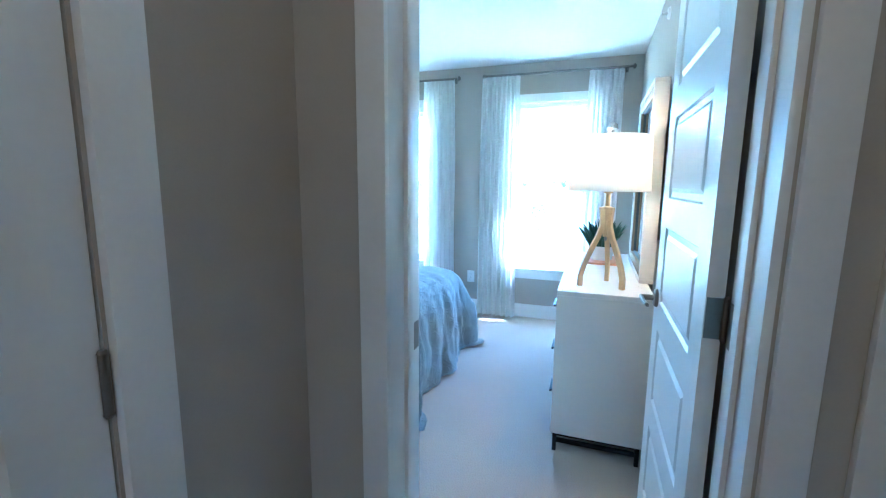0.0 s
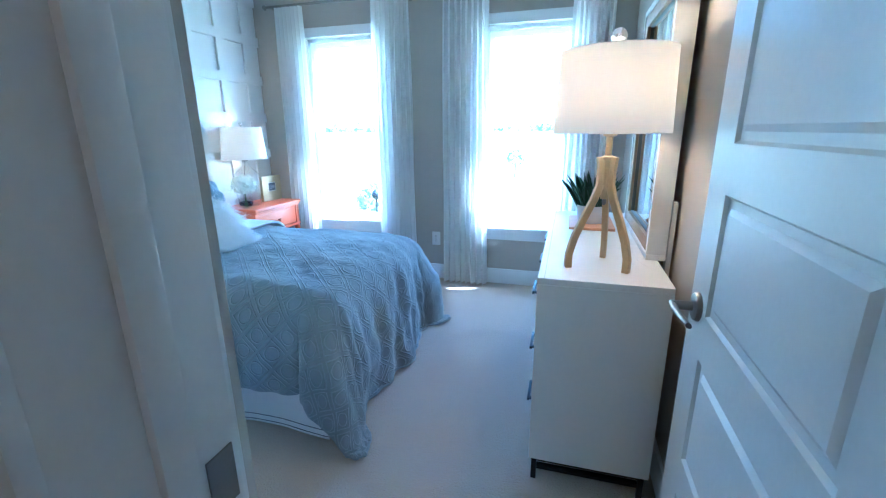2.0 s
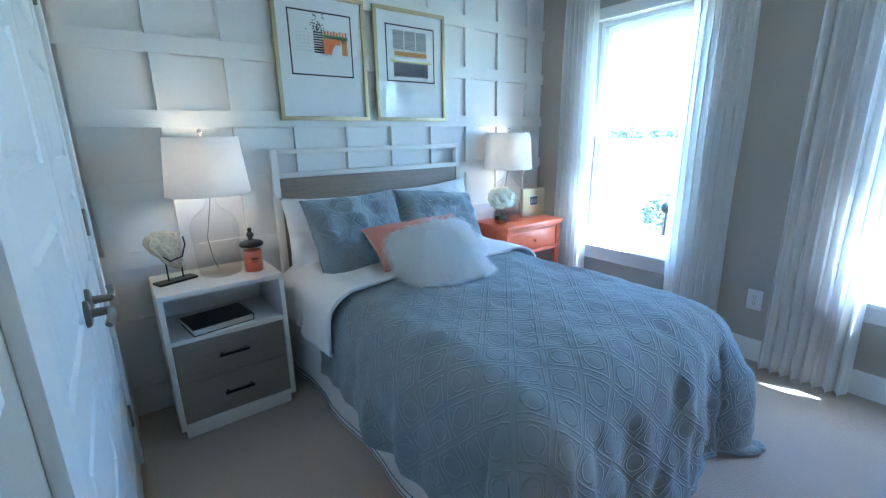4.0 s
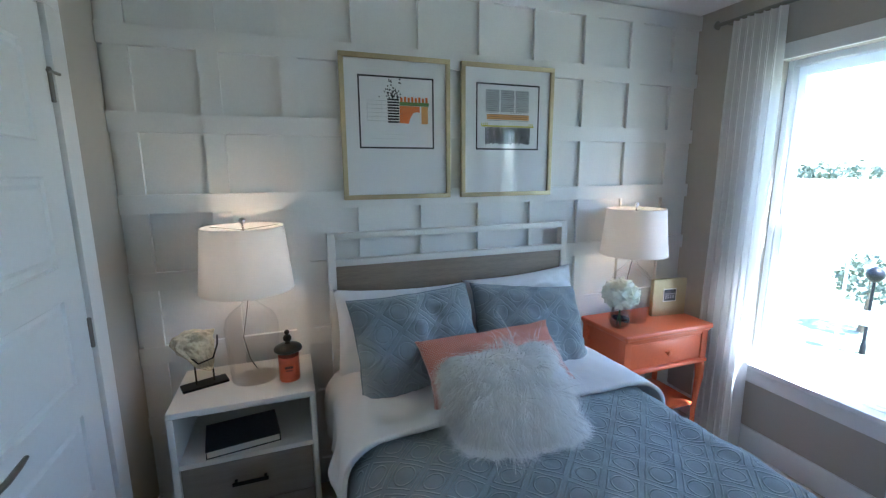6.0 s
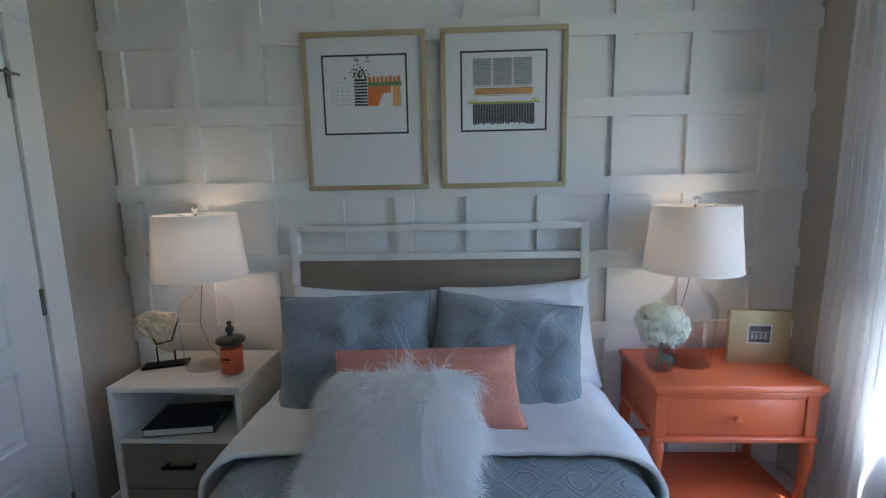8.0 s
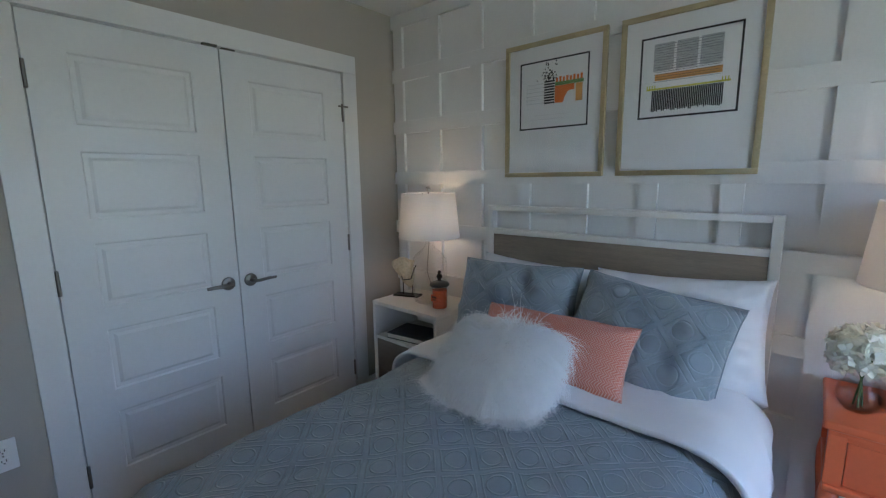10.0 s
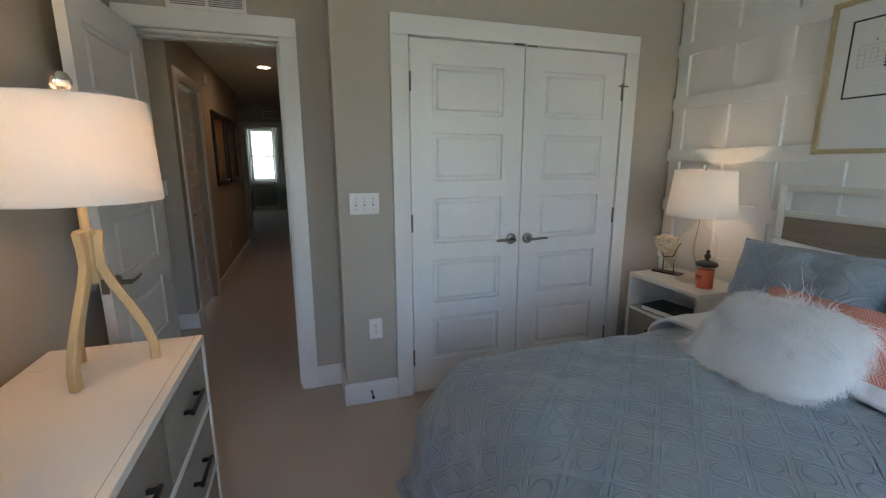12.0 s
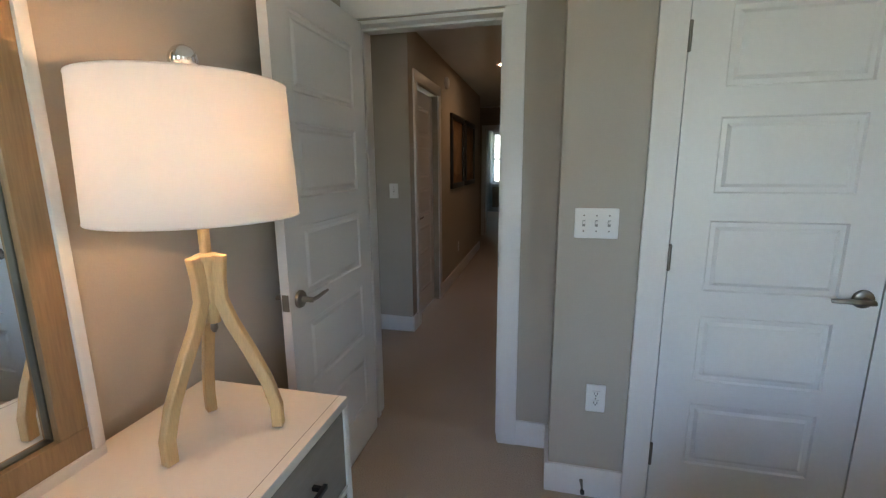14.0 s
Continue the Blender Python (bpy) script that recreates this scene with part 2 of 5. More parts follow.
def lathe(profile, seg=40, cx=0.0, cy=0.0, z=0.0, closed=False):
    """Turns (radius, height) pairs round a vertical axis."""
    bm = bmesh.new()
    rings = []
    for r, h in profile:
        if r < 1e-5:
            rings.append([bm.verts.new((cx, cy, z + h))])
        else:
            rings.append([bm.verts.new((cx + r * math.cos(a), cy + r * math.sin(a), z + h)) for a in (2 * math.pi * i / seg for i in range(seg))])
    pairs = list(zip(rings, rings[1:])) + ([(rings[-1], rings[0])] if closed else [])
    for a, b in pairs:
        for i in range(seg):
            q = [a[i % len(a)], a[(i + 1) % len(a)], b[(i + 1) % len(b)], b[i % len(b)]]
            q = list(dict.fromkeys(q))
            if len(q) > 2:
                bm.faces.new(q)
    return bm


def tube(points, radii, seg=10, squash=1.0, bm=None):
    """Sweeps a round or flattened section along points."""
    bm = bm or bmesh.new()
    pts = [Vector(p) for p in points]
    radii = radii if isinstance(radii, (list, tuple)) else [radii] * len(pts)
    rings = []
    side = None
    for i, p in enumerate(pts):
        d = (pts[min(i + 1, len(pts) - 1)] - pts[max(i - 1, 0)]).normalized()
        if side is None:
            side = d.orthogonal().normalized()
        side = (side - d * side.dot(d)).normalized()
        up = d.cross(side)
        rings.append([bm.verts.new(p + radii[i] * (math.cos(a) * side + squash * math.sin(a) * up)) for a in (2 * math.pi * k / seg for k in range(seg))])
    for a, b in zip(rings, rings[1:]):
        for k in range(seg):
            bm.faces.new((a[k], a[(k + 1) % seg], b[(k + 1) % seg], b[k]))
    bm.faces.new(rings[0][::-1])
    bm.faces.new(rings[-1])
    return bm


def part(name, bm, material, parent=None, label="", smooth=False):
    """One bmesh as one mesh object, under a thing or a part."""
    me = bpy.data.meshes.new(name)
    bmesh.ops.recalc_face_normals(bm, faces=bm.faces[:])
    bm.to_mesh(me)
    bm.free()
    me.materials.append(material)
    if smooth:
        me.shade_smooth()
        if smooth != True:
            me.set_sharp_from_angle(angle=radians(smooth))
    ob = new(name, me)
    ob.parent = parent
    return tagged(ob, label) if label else ob


def piece(name, me, parent, x=0.0, y=0.0, z=0.0, m=None):
    ob = new(name, me)
    ob.parent = parent
    ob.matrix_basis = m or pose(x, y, z)
    return ob


def thing(name, label, category, x=0.0, y=0.0, z=0.0, rz=0.0, group="", kind=""):
    ob = new(name)
    ob.empty_display_size = 0.1
    ob.matrix_basis = pose(x, y, z, 0, 0, rz)
    return tagged(ob, label, category, group, kind)


def setting(name, bm, material, label, category="wall", smooth=False):
    return tagged(part(name, bm, material, None, "", smooth), label, category, "", "structure")


def wall(name, axis, a0, a1, u0, u1, z0, z1, holes, material, label, parent=None):
    """A wall that stands across axis between a0 and a1, from u0 to u1, with holes (u0, u1, z0, z1) through it."""
    us = sorted({u0, u1, *(h[0] for h in holes), *(h[1] for h in holes)})
    zs = sorted({z0, z1, *(h[2] for h in holes), *(h[3] for h in holes)})
    bm, made = bmesh.new(), {}

    def vert(a, u, z):
        if (a, u, z) not in made:
            made[a, u, z] = bm.verts.new((a, u, z) if axis == "x" else (u, a, z))
        return made[a, u, z]

    def solid(i, k):
        if not (0 <= i < len(us) - 1 and 0 <= k < len(zs) - 1):
            return False
        u, z = (us[i] + us[i + 1]) / 2, (zs[k] + zs[k + 1]) / 2
        return not any(h[0] < u < h[1] and h[2] < z < h[3] for h in holes)

    for i in range(len(us) - 1):
        for k in range(len(zs) - 1):
            if not solid(i, k):
                continue
            ua, ub, za, zb = us[i], us[i + 1], zs[k], zs[k + 1]
            for a in (a0, a1):
                bm.faces.new([vert(a, ua, za), vert(a, ub, za), vert(a, ub, zb), vert(a, ua, zb)])
            for di, dk, e in ((-1, 0, ((ua, za), (ua, zb))), (1, 0, ((ub, za), (ub, zb))), (0, -1, ((ua, za), (ub, za))), (0, 1, ((ua, zb), (ub, zb)))):
                if not solid(i + di, k + dk):
                    (p, q), (r, s) = e
                    bm.faces.new([vert(a0, p, q), vert(a1, p, q), vert(a1, r, s), vert(a0, r, s)])
    return setting(name, bm, material, label)


def trim(name, x0, x1, y0, y1, z0, z1, label, material=None, bev=0.004, category="trim"):
    return setting(name, boxed(x0, x1, y0, y1, z0, z1, bev), material or WHITE, label, category, 40)


# ---- large structure ----
W1, W2 = (-1.66, -0.94), (-0.06, 0.66)   # window openings
WIN_Z = (0.50, 2.10)
DOOR_X = (0.276, 0.985)                     # bedroom doorway
CLOSET_X = (-1.728, -0.366)
HALL_X0, HALL_X1 = 0.07, 1.15

setting("floor", boxed(-6.0, 6.0, -12.0, 4.34, -0.20, 0.0, 0), CARPET, "beige looped wall-to-wall carpet", "carpet")
setting("ceiling", boxed(-6.0, 6.0, -12.0, 4.34, CEIL, CEIL + 0.15, 0), CEILING, "flat white painted ceiling", "ceiling")
wall("wall_window", "y", WALL_Y1, WALL_Y1 + 0.15, -2.34, 1.19, 0, CEIL, [(*W1, *WIN_Z), (*W2, *WIN_Z)], GREIGE, "greige painted wall with two tall windows")
headboard_wall = wall("wall_headboard", "x", -2.34, WALL_X0, -0.0, WALL_Y1, 0, CEIL, [], PANEL_WHITE, "white board-and-batten accent wall behind the bed")
wall("wall_dresser", "x", WALL_X1, WALL_X1 + 0.12, DOOR_Y, WALL_Y1, 0, CEIL, [], GREIGE, "greige painted wall behind the dresser")
wall("wall_closet", "y", WALL_Y0 - 0.11, WALL_Y0, WALL_X0, 0.034, 0, CEIL, [(CLOSET_X[0] - 0.003, CLOSET_X[1] + 0.003, -1, 2.055)], GREIGE, "greige painted wall with the closet opening")
wall("wall_return", "x", -0.08, 0.034, HALL_Y, WALL_Y0 - 0.11, 0, CEIL, [], GREIGE, "short greige wall beside the doorway")
wall("wall_door", "y", HALL_Y, DOOR_Y, 0.034, 2.4, 0, CEIL, [(*DOOR_X, -1, 2.06), (1.20, 1.91, -1, 2.06)], GREIGE, "greige painted wall with the bedroom doorway")
wall("wall_closet_back", "y", 0.30, 0.40, -2.19, -0.10, 0, CEIL, [], GREIGE, "plain back wall inside the closet")
# hallway
wall("wall_hall_west", "x", -0.04, HALL_X0, -5.6, HALL_Y, 0, CEIL, [(-0.47, 0.30, -1, 2.06)], GREIGE, "beige painted hallway wall with a door")
wall("wall_hall_nook", "y", -0.55, -0.44, HALL_X1, 2.4, 0, CEIL, [], GREIGE, "beige painted wall with a light switch")
# The window here is unseen, added to bring daylight to the landing.
wall("wall_side_window", "y", WALL_Y1, WALL_Y1 + 0.15, 1.19, 4.1, 0, CEIL, [(2.05, 2.75, *WIN_Z)], GREIGE, "greige side room wall with an added, unseen window")
wall("wall_side_east", "x", 4.0, 4.1, DOOR_Y, WALL_Y1, 0, CEIL, [], GREIGE, "plain greige side room wall")
wall("wall_side_south", "y", HALL_Y, DOOR_Y, 2.5, 4.1, 0, CEIL, [], GREIGE, "plain greige side room wall by its doorway")
wall("wall_hall_end_nook", "x", 2.4, 2.5, -0.55, DOOR_Y, 0, CEIL, [], GREIGE, "plain beige wall closing the landing")
wall("wall_hall_east_end", "x", 1.42, 1.53, -5.6, -4.21, 0, CEIL, [], GREIGE, "beige painted end of the hallway wall")
wall("wall_hall_jog", "y", -4.21, -4.1, HALL_X1 + 0.11, 1.53, 0, CEIL, [], GREIGE, "short beige return in the hallway")
wall("wall_hall_east", "x", HALL_X1, HALL_X1 + 0.11, -4.21, -0.55, 0, CEIL, [(-1.36, -0.64, -1, 2.06)], GREIGE, "beige painted hallway wall with pictures")
wall("wall_hall_end", "y", -5.71, -5.6, -3.0, 4.0, 0, CEIL, [(0.50, 1.25, -1, 2.06)], GREIGE, "hallway end wall with an open doorway")
wall("wall_far_window", "y", -10.15, -10.0, -3.0, 4.0, 0, CEIL, [(0.98, 1.64, 0.84, 2.30)], GREIGE, "far room wall with a window")
wall("wall_far_east", "x", 3.6, 3.7, -10.0, -5.71, 0, CEIL, [], GREIGE, "plain greige far room wall")
wall("wall_far_west", "x", -2.6, -2.5, -10.0, -5.71, 0, CEIL, [], GREIGE, "plain greige far room wall")

# board and batten
PITCH_Y, PITCH_Z, BW, BT = 0.309, 0.3235, 0.078, 0.020
row_bottoms = [0.434 + PITCH_Z * k for k in range(7)]
bx0 = WALL_X0
for z in row_bottoms:
    top = min(z + BW, CEIL - 0.002)
    part("batten", boxed(bx0, bx0 + BT, WALL_Y0 + 0.002, WALL_Y1 - 0.002, z, top, 0.0006, 1), PANEL_WHITE, headboard_wall)
cell = boxed(0, BT, 0, BW, 0, PITCH_Z - BW, 0)
short = part("batten", cell, PANEL_WHITE, headboard_wall)
cell_mesh = short.data
first = True
for k in range(10):
    y = 1.205 + PITCH_Y * k
    for z in row_bottoms[:-1]:
        m = pose(bx0, y, z + BW)
        if first:
            short.matrix_basis, first = m, False
        else:
            piece("batten", cell_mesh, headboard_wall, m=m)
    part("batten", boxed(bx0, bx0 + BT, y, y + BW, 0.14, row_bottoms[0], 0), PANEL_WHITE, headboard_wall)
trim("baseboard_headboard", bx0, bx0 + 0.016, WALL_Y0 + 0.002, WALL_Y1 - 0.002, 0.0, 0.14, "white baseboard below the panelling", PANEL_WHITE)

# baseboards
BB, BH = 0.015, 0.135
trim("baseboard_window", WALL_X0 + 0.017, WALL_X1, WALL_Y1 - BB, WALL_Y1, 0, BH, "white painted baseboard")
trim("baseboard_dresser", WALL_X1 - BB, WALL_X1, DOOR_Y, WALL_Y1 - BB, 0, BH, "white painted baseboard")
trim("baseboard_closet_short", CLOSET_X[1] + 0.101, 0.034 + BB, WALL_Y0, WALL_Y0 + BB, 0, BH, "white painted baseboard beside the closet")
trim("baseboard_closet_corner", WALL_X0 + 0.017, CLOSET_X[0] - 0.101, WALL_Y0, WALL_Y0 + BB, 0, BH, "white painted baseboard in the corner")
trim("baseboard_return", 0.034, 0.034 + BB, DOOR_Y, WALL_Y0, 0, BH, "white painted baseboard on the short wall")
trim("baseboard_door", 0.034 + BB, 0.221, DOOR_Y, DOOR_Y + BB, 0, BH, "white painted baseboard beside the doorway")
trim("baseboard_nook", HALL_X1 - BB, 2.4, -0.44, -0.44 + BB, 0, BH, "white hallway baseboard")
trim("baseboard_hall_corner", HALL_X1 - BB, HALL_X1, -0.56, -0.44, 0, BH, "white hallway baseboard")
trim("baseboard_hall_east", HALL_X1 - BB, HALL_X1, -4.21, -1.45, 0, BH, "white hallway baseboard")
trim("baseboard_hall_west", HALL_X0, HALL_X0 + BB, -5.6, -0.60, 0, BH, "white hallway baseboard")
trim("baseboard_far", -2.5, 3.6, -10.0, -10.0 + BB, 0, BH, "white baseboard in the far room")


def casing(name, axis, face, out, u0, u1, top, w=0.09, sides=(1, 1), label="white flat door casing"):
    """Flat casing round an opening on the wall face; out is +1 or -1, the way it stands proud."""
    a0, a1 = sorted((face, face + out * 0.018))
    ob = thing(name, label, "trim", kind="structure")

    def bar(nm, p0, p1, z0, z1):
        c = (a0, a1, p0, p1, z0, z1) if axis == "x" else (p0, p1, a0, a1, z0, z1)
        part(nm, boxed(*c, 0.003), WHITE, ob, "", 40)
    if sides[0]:
        bar("casing_side", u0 - w, u0 - 0.005, 0, top + 0.004)
    if sides[1]:
        bar("casing_side", u1 + 0.005, u1 + sides[1] * w, 0, top + 0.004)
    bar("casing_head", u0 - (w if sides[0] else 0), u1 + sides[1] * w, top + 0.005, top + w + 0.005)
    return ob


def jamb(name, axis, a0, a1, u0, u1, top, t=0.016, stop=0.5):
    ob = thing(name, "white door jamb lining with a stop bead", "trim", kind="structure")

    def bar(nm, p0, p1, z0, z1, b0, b1):
        c = (b0, b1, p0, p1, z0, z1) if axis == "x" else (p0, p1, b0, b1, z0, z1)
        part(nm, boxed(*c, 0.002), WHITE, ob, "", 40)
    bar("jamb_side", u0, u0 + t, 0, top - t, a0 - 0.002, a1 + 0.002)
    bar("jamb_side", u1 - t, u1, 0, top - t, a0 - 0.002, a1 + 0.002)
    bar("jamb_head", u0, u1, top - t, top, a0 - 0.002, a1 + 0.002)
    s = a0 + (a1 - a0) * stop
    bar("stop_bead", u0 + t, u0 + t + 0.011, 0, top - t - 0.011, s - 0.018, s + 0.018)
    bar("stop_bead", u1 - t - 0.011, u1 - t, 0, top - t - 0.011, s - 0.018, s + 0.018)
    bar("stop_bead", u0 + t, u1 - t, top - t - 0.011, top - t, s - 0.018, s + 0.018)
    return ob


casing("closet_casing", "y", WALL_Y0, 1, CLOSET_X[0], CLOSET_X[1], 2.05, 0.10, (1, 1), "white flat casing round the closet doors")
casing("doorway_casing_room", "y", DOOR_Y, 1, DOOR_X[0] + 0.012, DOOR_X[1], 2.06, 0.095, (1, 0.55), "white flat casing round the bedroom doorway")
casing("doorway_casing_hall", "y", HALL_Y, -1, DOOR_X[0] + 0.022, DOOR_X[1], 2.06, 0.07, (1, 1), "white flat casing on the hallway side of the doorway")
casing("side_door_casing", "y", HALL_Y, -1, 1.20, 1.91, 2.06, 0.09, (1, 1), "white flat casing of a hallway door")
casing("linen_door_casing", "x", HALL_X0, 1, -0.47, 0.30, 2.06, 0.09, (1, 1), "white flat casing of a hallway door")
casing("hall_door_casing", "x", HALL_X1, -1, -1.36, -0.64, 2.06, 0.09, (1, 1), "white flat casing of a hallway door")
casing("far_doorway_casing", "y", -5.6, 1, 0.50, 1.25, 2.06, 0.07, (1, 1), "white casing of the doorway at the end of the hall")
jamb("doorway_jamb", "y", HALL_Y, DOOR_Y, DOOR_X[0], DOOR_X[1], 2.06, 0.016, 0.55)
jamb("side_jamb", "y", HALL_Y, DOOR_Y, 1.20, 1.91, 2.06, 0.016, 0.55)
jamb("closet_jamb", "y", WALL_Y0 - 0.11, WALL_Y0, CLOSET_X[0] - 0.003, CLOSET_X[1] + 0.003, 2.055, 0.0025, 0.2)
jamb("far_jamb", "y", -5.71, -5.6, 0.50, 1.25, 2.06)


# ---- windows ----
def window(name, x0, x1, z0, z1, y0, y1, inward, cols=2):
    """A double-hung window: trim boards, sill, frame, two sashes with a grille, panes. inward: +1 or -1 along y to the room."""
    ob = thing(name, "white double-hung window with flat trim boards", "window", kind="structure")

    def bar(nm, a0, a1, c0, c1, d0, d1, parent=ob, m=VINYL, bev=0.002):
        return part(nm, boxed(a0, a1, *sorted((c0, c1)), d0, d1, bev, 1), m, parent, "", 40)
    face, i = y0, inward
    bar("trim_side", x0 - 0.07, x0, face, face + i * 0.016, z0 - 0.02, z1, m=WHITE)
    bar("trim_side", x1, x1 + 0.07, face, face + i * 0.016, z0 - 0.02, z1, m=WHITE)
    bar("trim_head", x0 - 0.08, x1 + 0.08, face, face + i * 0.02, z1, z1 + 0.075, m=WHITE)
    bar("window_sill", x0 - 0.08, x1 + 0.08, face - i * 0.10, face + i * 0.028, z0 - 0.020, z0 + 0.006, m=WHITE)
    bar("trim_apron", x0 - 0.07, x1 + 0.07, face, face + i * 0.014, z0 - 0.10, z0 - 0.020, m=WHITE)
    yo = face - i * 0.05
    fr = bar("window_frame", x0, x0 + 0.028, yo, yo - i * 0.08, z0, z1, m=SASH)
    bar("frame_side", x1 - 0.028, x1, yo, yo - i * 0.08, z0, z1, fr, m=SASH)
    bar("frame_head", x0 + 0.028, x1 - 0.028, yo, yo - i * 0.08, z1 - 0.03, z1, fr, m=SASH)
    bar("frame_foot", x0 + 0.028, x1 - 0.028, yo, yo - i * 0.08, z0, z0 + 0.025, fr, m=SASH)
    mid = (z0 + z1) / 2 - 0.02
    for low in (True, False):
        za, zb = (z0 + 0.025, mid + 0.022) if low else (mid - 0.022, z1 - 0.03)
        ys = yo - i * (0.012 if low else 0.044)
        ye = ys - i * 0.028
        xa, xb = x0 + 0.028, x1 - 0.028
        sash = bar("sash", xa, xa + 0.036, ys, ye, za, zb, m=SASH)
        bar("stile", xb - 0.036, xb, ys, ye, za, zb, sash, m=SASH)
        bar("rail", xa + 0.036, xb - 0.036, ys, ye, za, za + 0.044, sash, m=SASH)
        bar("rail", xa + 0.036, xb - 0.036, ys, ye, zb - 0.044, zb, sash, m=SASH)
        for c in range(1, cols):
            xm = xa + (xb - xa) * c / cols
            bar("muntin", xm - 0.0045, xm + 0.0045, ys - i * 0.008, ye + i * 0.008, za + 0.044, zb - 0.044, sash, GRILLE, 0)
        zm = (za + zb) / 2
        if cols > 1:
            bar("muntin", xa + 0.036, xb - 0.036, ys - i * 0.009, ye + i * 0.009, zm - 0.0045, zm + 0.0045, sash, GRILLE, 0)
        pn = bar("pane", xa + 0.036, xb - 0.036, ys - i * 0.012, ye + i * 0.012, za + 0.044, zb - 0.044, sash, PANE, 0)
        pn.visible_shadow = False
    return ob


window("window_1", *W1, *WIN_Z, WALL_Y1, 0, -1)
window("window_2", *W2, *WIN_Z, WALL_Y1, 0, -1)
# Unseen side room window, added as a daylight source.
window("added_side_window", 2.05, 2.75, *WIN_Z, WALL_Y1, 0, -1)
window("window_3", 0.98, 1.64, 0.84, 2.30, -10.0, 0, 1, 3)


# ---- outdoors ----
LAWN = mat("dry_lawn", (0.19, 0.20, 0.13), 0.95, 0, 0.25, 0.15, 4, 0.3)
# Leaf colour greyed and lightened, with distance haze and glare painted in.
FOLIAGE = mat("hazed_tree_foliage", (0.12, 0.14, 0.10), 0.9, 0, 0.3, 3, 20, 0.3)
BARK = mat("tree_bark", (0.12, 0.09, 0.06), 0.9, 0, 0.3, 3, 20, 0.3)
tagged(part("ground", boxed(-900, 900, -900, 1800, -3.3, -3.1, 0), LAWN), "wide grassy ground seen far below the window", "ground", "", "structure")


def tree(x, y, h, seed):
    rnd = random.Random(seed)
    ob = thing("tree", "small leafy tree on the lawn outside", "tree", x, y, -3.1, group="trees outside")
    part("trunk", tube([(0, 0, 0), (0.03 * h, 0, h * 0.4), (0, 0.02 * h, h * 0.75)], [0.035 * h, 0.025 * h, 0.01 * h], 8), BARK, ob)
    bm = bmesh.new()
    for _ in range(420):
        d = Vector((rnd.gauss(0, 1), rnd.gauss(0, 1), rnd.gauss(0, 0.8))).normalized() * rnd.uniform(0.45, 1) ** 0.5
        c = Vector((d.x * h * 0.33, d.y * h * 0.33, h * 0.68 + d.z * h * 0.32))
        s = h * rnd.uniform(0.02, 0.05)
        a, b = (Vector((rnd.gauss(0, 1), rnd.gauss(0, 1), rnd.gauss(0, 1))).normalized() * s for _ in (0, 1))
        bm.faces.new([bm.verts.new(c + q) for q in (a, b, -a, -b)])
    part("crown", bm, FOLIAGE, ob)
    return ob


for q, (tx, ty, th) in enumerate(((-7.2, 17.2, 2.3), (-4.2, 42, 2.6), (9, 46, 3.0))):
    tree(tx, ty, th, q)
post = thing("street_lamp", "black garden path lamp with a round head and a white sign", "street lamp", -6.25, 15.4, -3.1)
part("pole", tube([(0, 0, 0), (0, 0, 0.25), (0, 0, 0.3), (0, 0, 1.9)], [0.07, 0.06, 0.04, 0.035], 10), BLACK_METAL, post, "", 40)
part("head", lathe([(0, 1.88), (0.08, 1.9), (0.17, 2.0), (0.19, 2.1), (0.15, 2.2), (0.03, 2.28), (0, 2.28)], 16), BLACK_METAL, post, "round dark lamp head", True)
part("sign", boxed(-0.16, 0.16, -0.06, -0.045, 0.75, 1.15, 0.004, 1), VINYL, post, "small white sign board")
woods = bmesh.new()
rw = random.Random(5)
for q in range(520):
    x, y = rw.uniform(-420, 320), rw.uniform(230, 330)
    c, r = Vector((x, y, -3 + rw.uniform(0, 4))), rw.uniform(3.5, 7)
    for _ in range(34):
        d = Vector((rw.gauss(0, 1.5), rw.gauss(0, 1), rw.gauss(0, 0.8))) * 0.45
        a, b = (Vector((rw.gauss(0, 1), rw.gauss(0, 1), rw.gauss(0, 1))).normalized() * r * 0.22 for _ in (0, 1))
        woods.faces.new([woods.verts.new(c + d * r + k) for k in (a, b, -a, -b)])
tagged(part("far_woods", woods, FOLIAGE), "distant line of trees on the horizon", "woods", "", "stuff")


# ---- doors ----
def lever(parent, x, y, z, out, along, m=NICKEL):
    """A lever handle: round rose, neck and flat lever. out: +1/-1 along local y; along: +1/-1 along local x."""
    h = part("handle", tube([(x, y, z), (x, y + out * 0.004, z), (x, y + out * 0.010, z), (x, y + out * 0.013, z)], [0.033, 0.033, 0.030, 0.022], 28), m, parent, "brushed nickel lever handle", 40)
    part("neck", tube([(x, y + out * 0.01, z), (x, y + out * 0.052, z)], [0.011, 0.010], 14), m, h, "", 40)
    pts = [(x - along * 0.008, y + out * 0.05, z), (x + along * 0.03, y + out * 0.053, z), (x + along * 0.075, y + out * 0.052, z + 0.003), (x + along * 0.115, y + out * 0.046, z + 0.001)]
    part("lever", tube(pts, [0.010, 0.0105, 0.010, 0.008], 12, 0.7), m, h, "", 60)
    return h


def hinge(parent, x, y, z, out):
    h = part("hinge", tube([(x, y + out * 0.004, z - 0.045), (x, y + out * 0.004, z + 0.045)], 0.0065, 12), NICKEL, parent, "nickel butt hinge", 40)
    for s in (-1, 1):
        part("knuckle_cap", tube([(x, y + out * 0.004, z + s * 0.045), (x, y + out * 0.004, z + s * 0.050)], [0.0075, 0.005], 10), NICKEL, h)
    return h


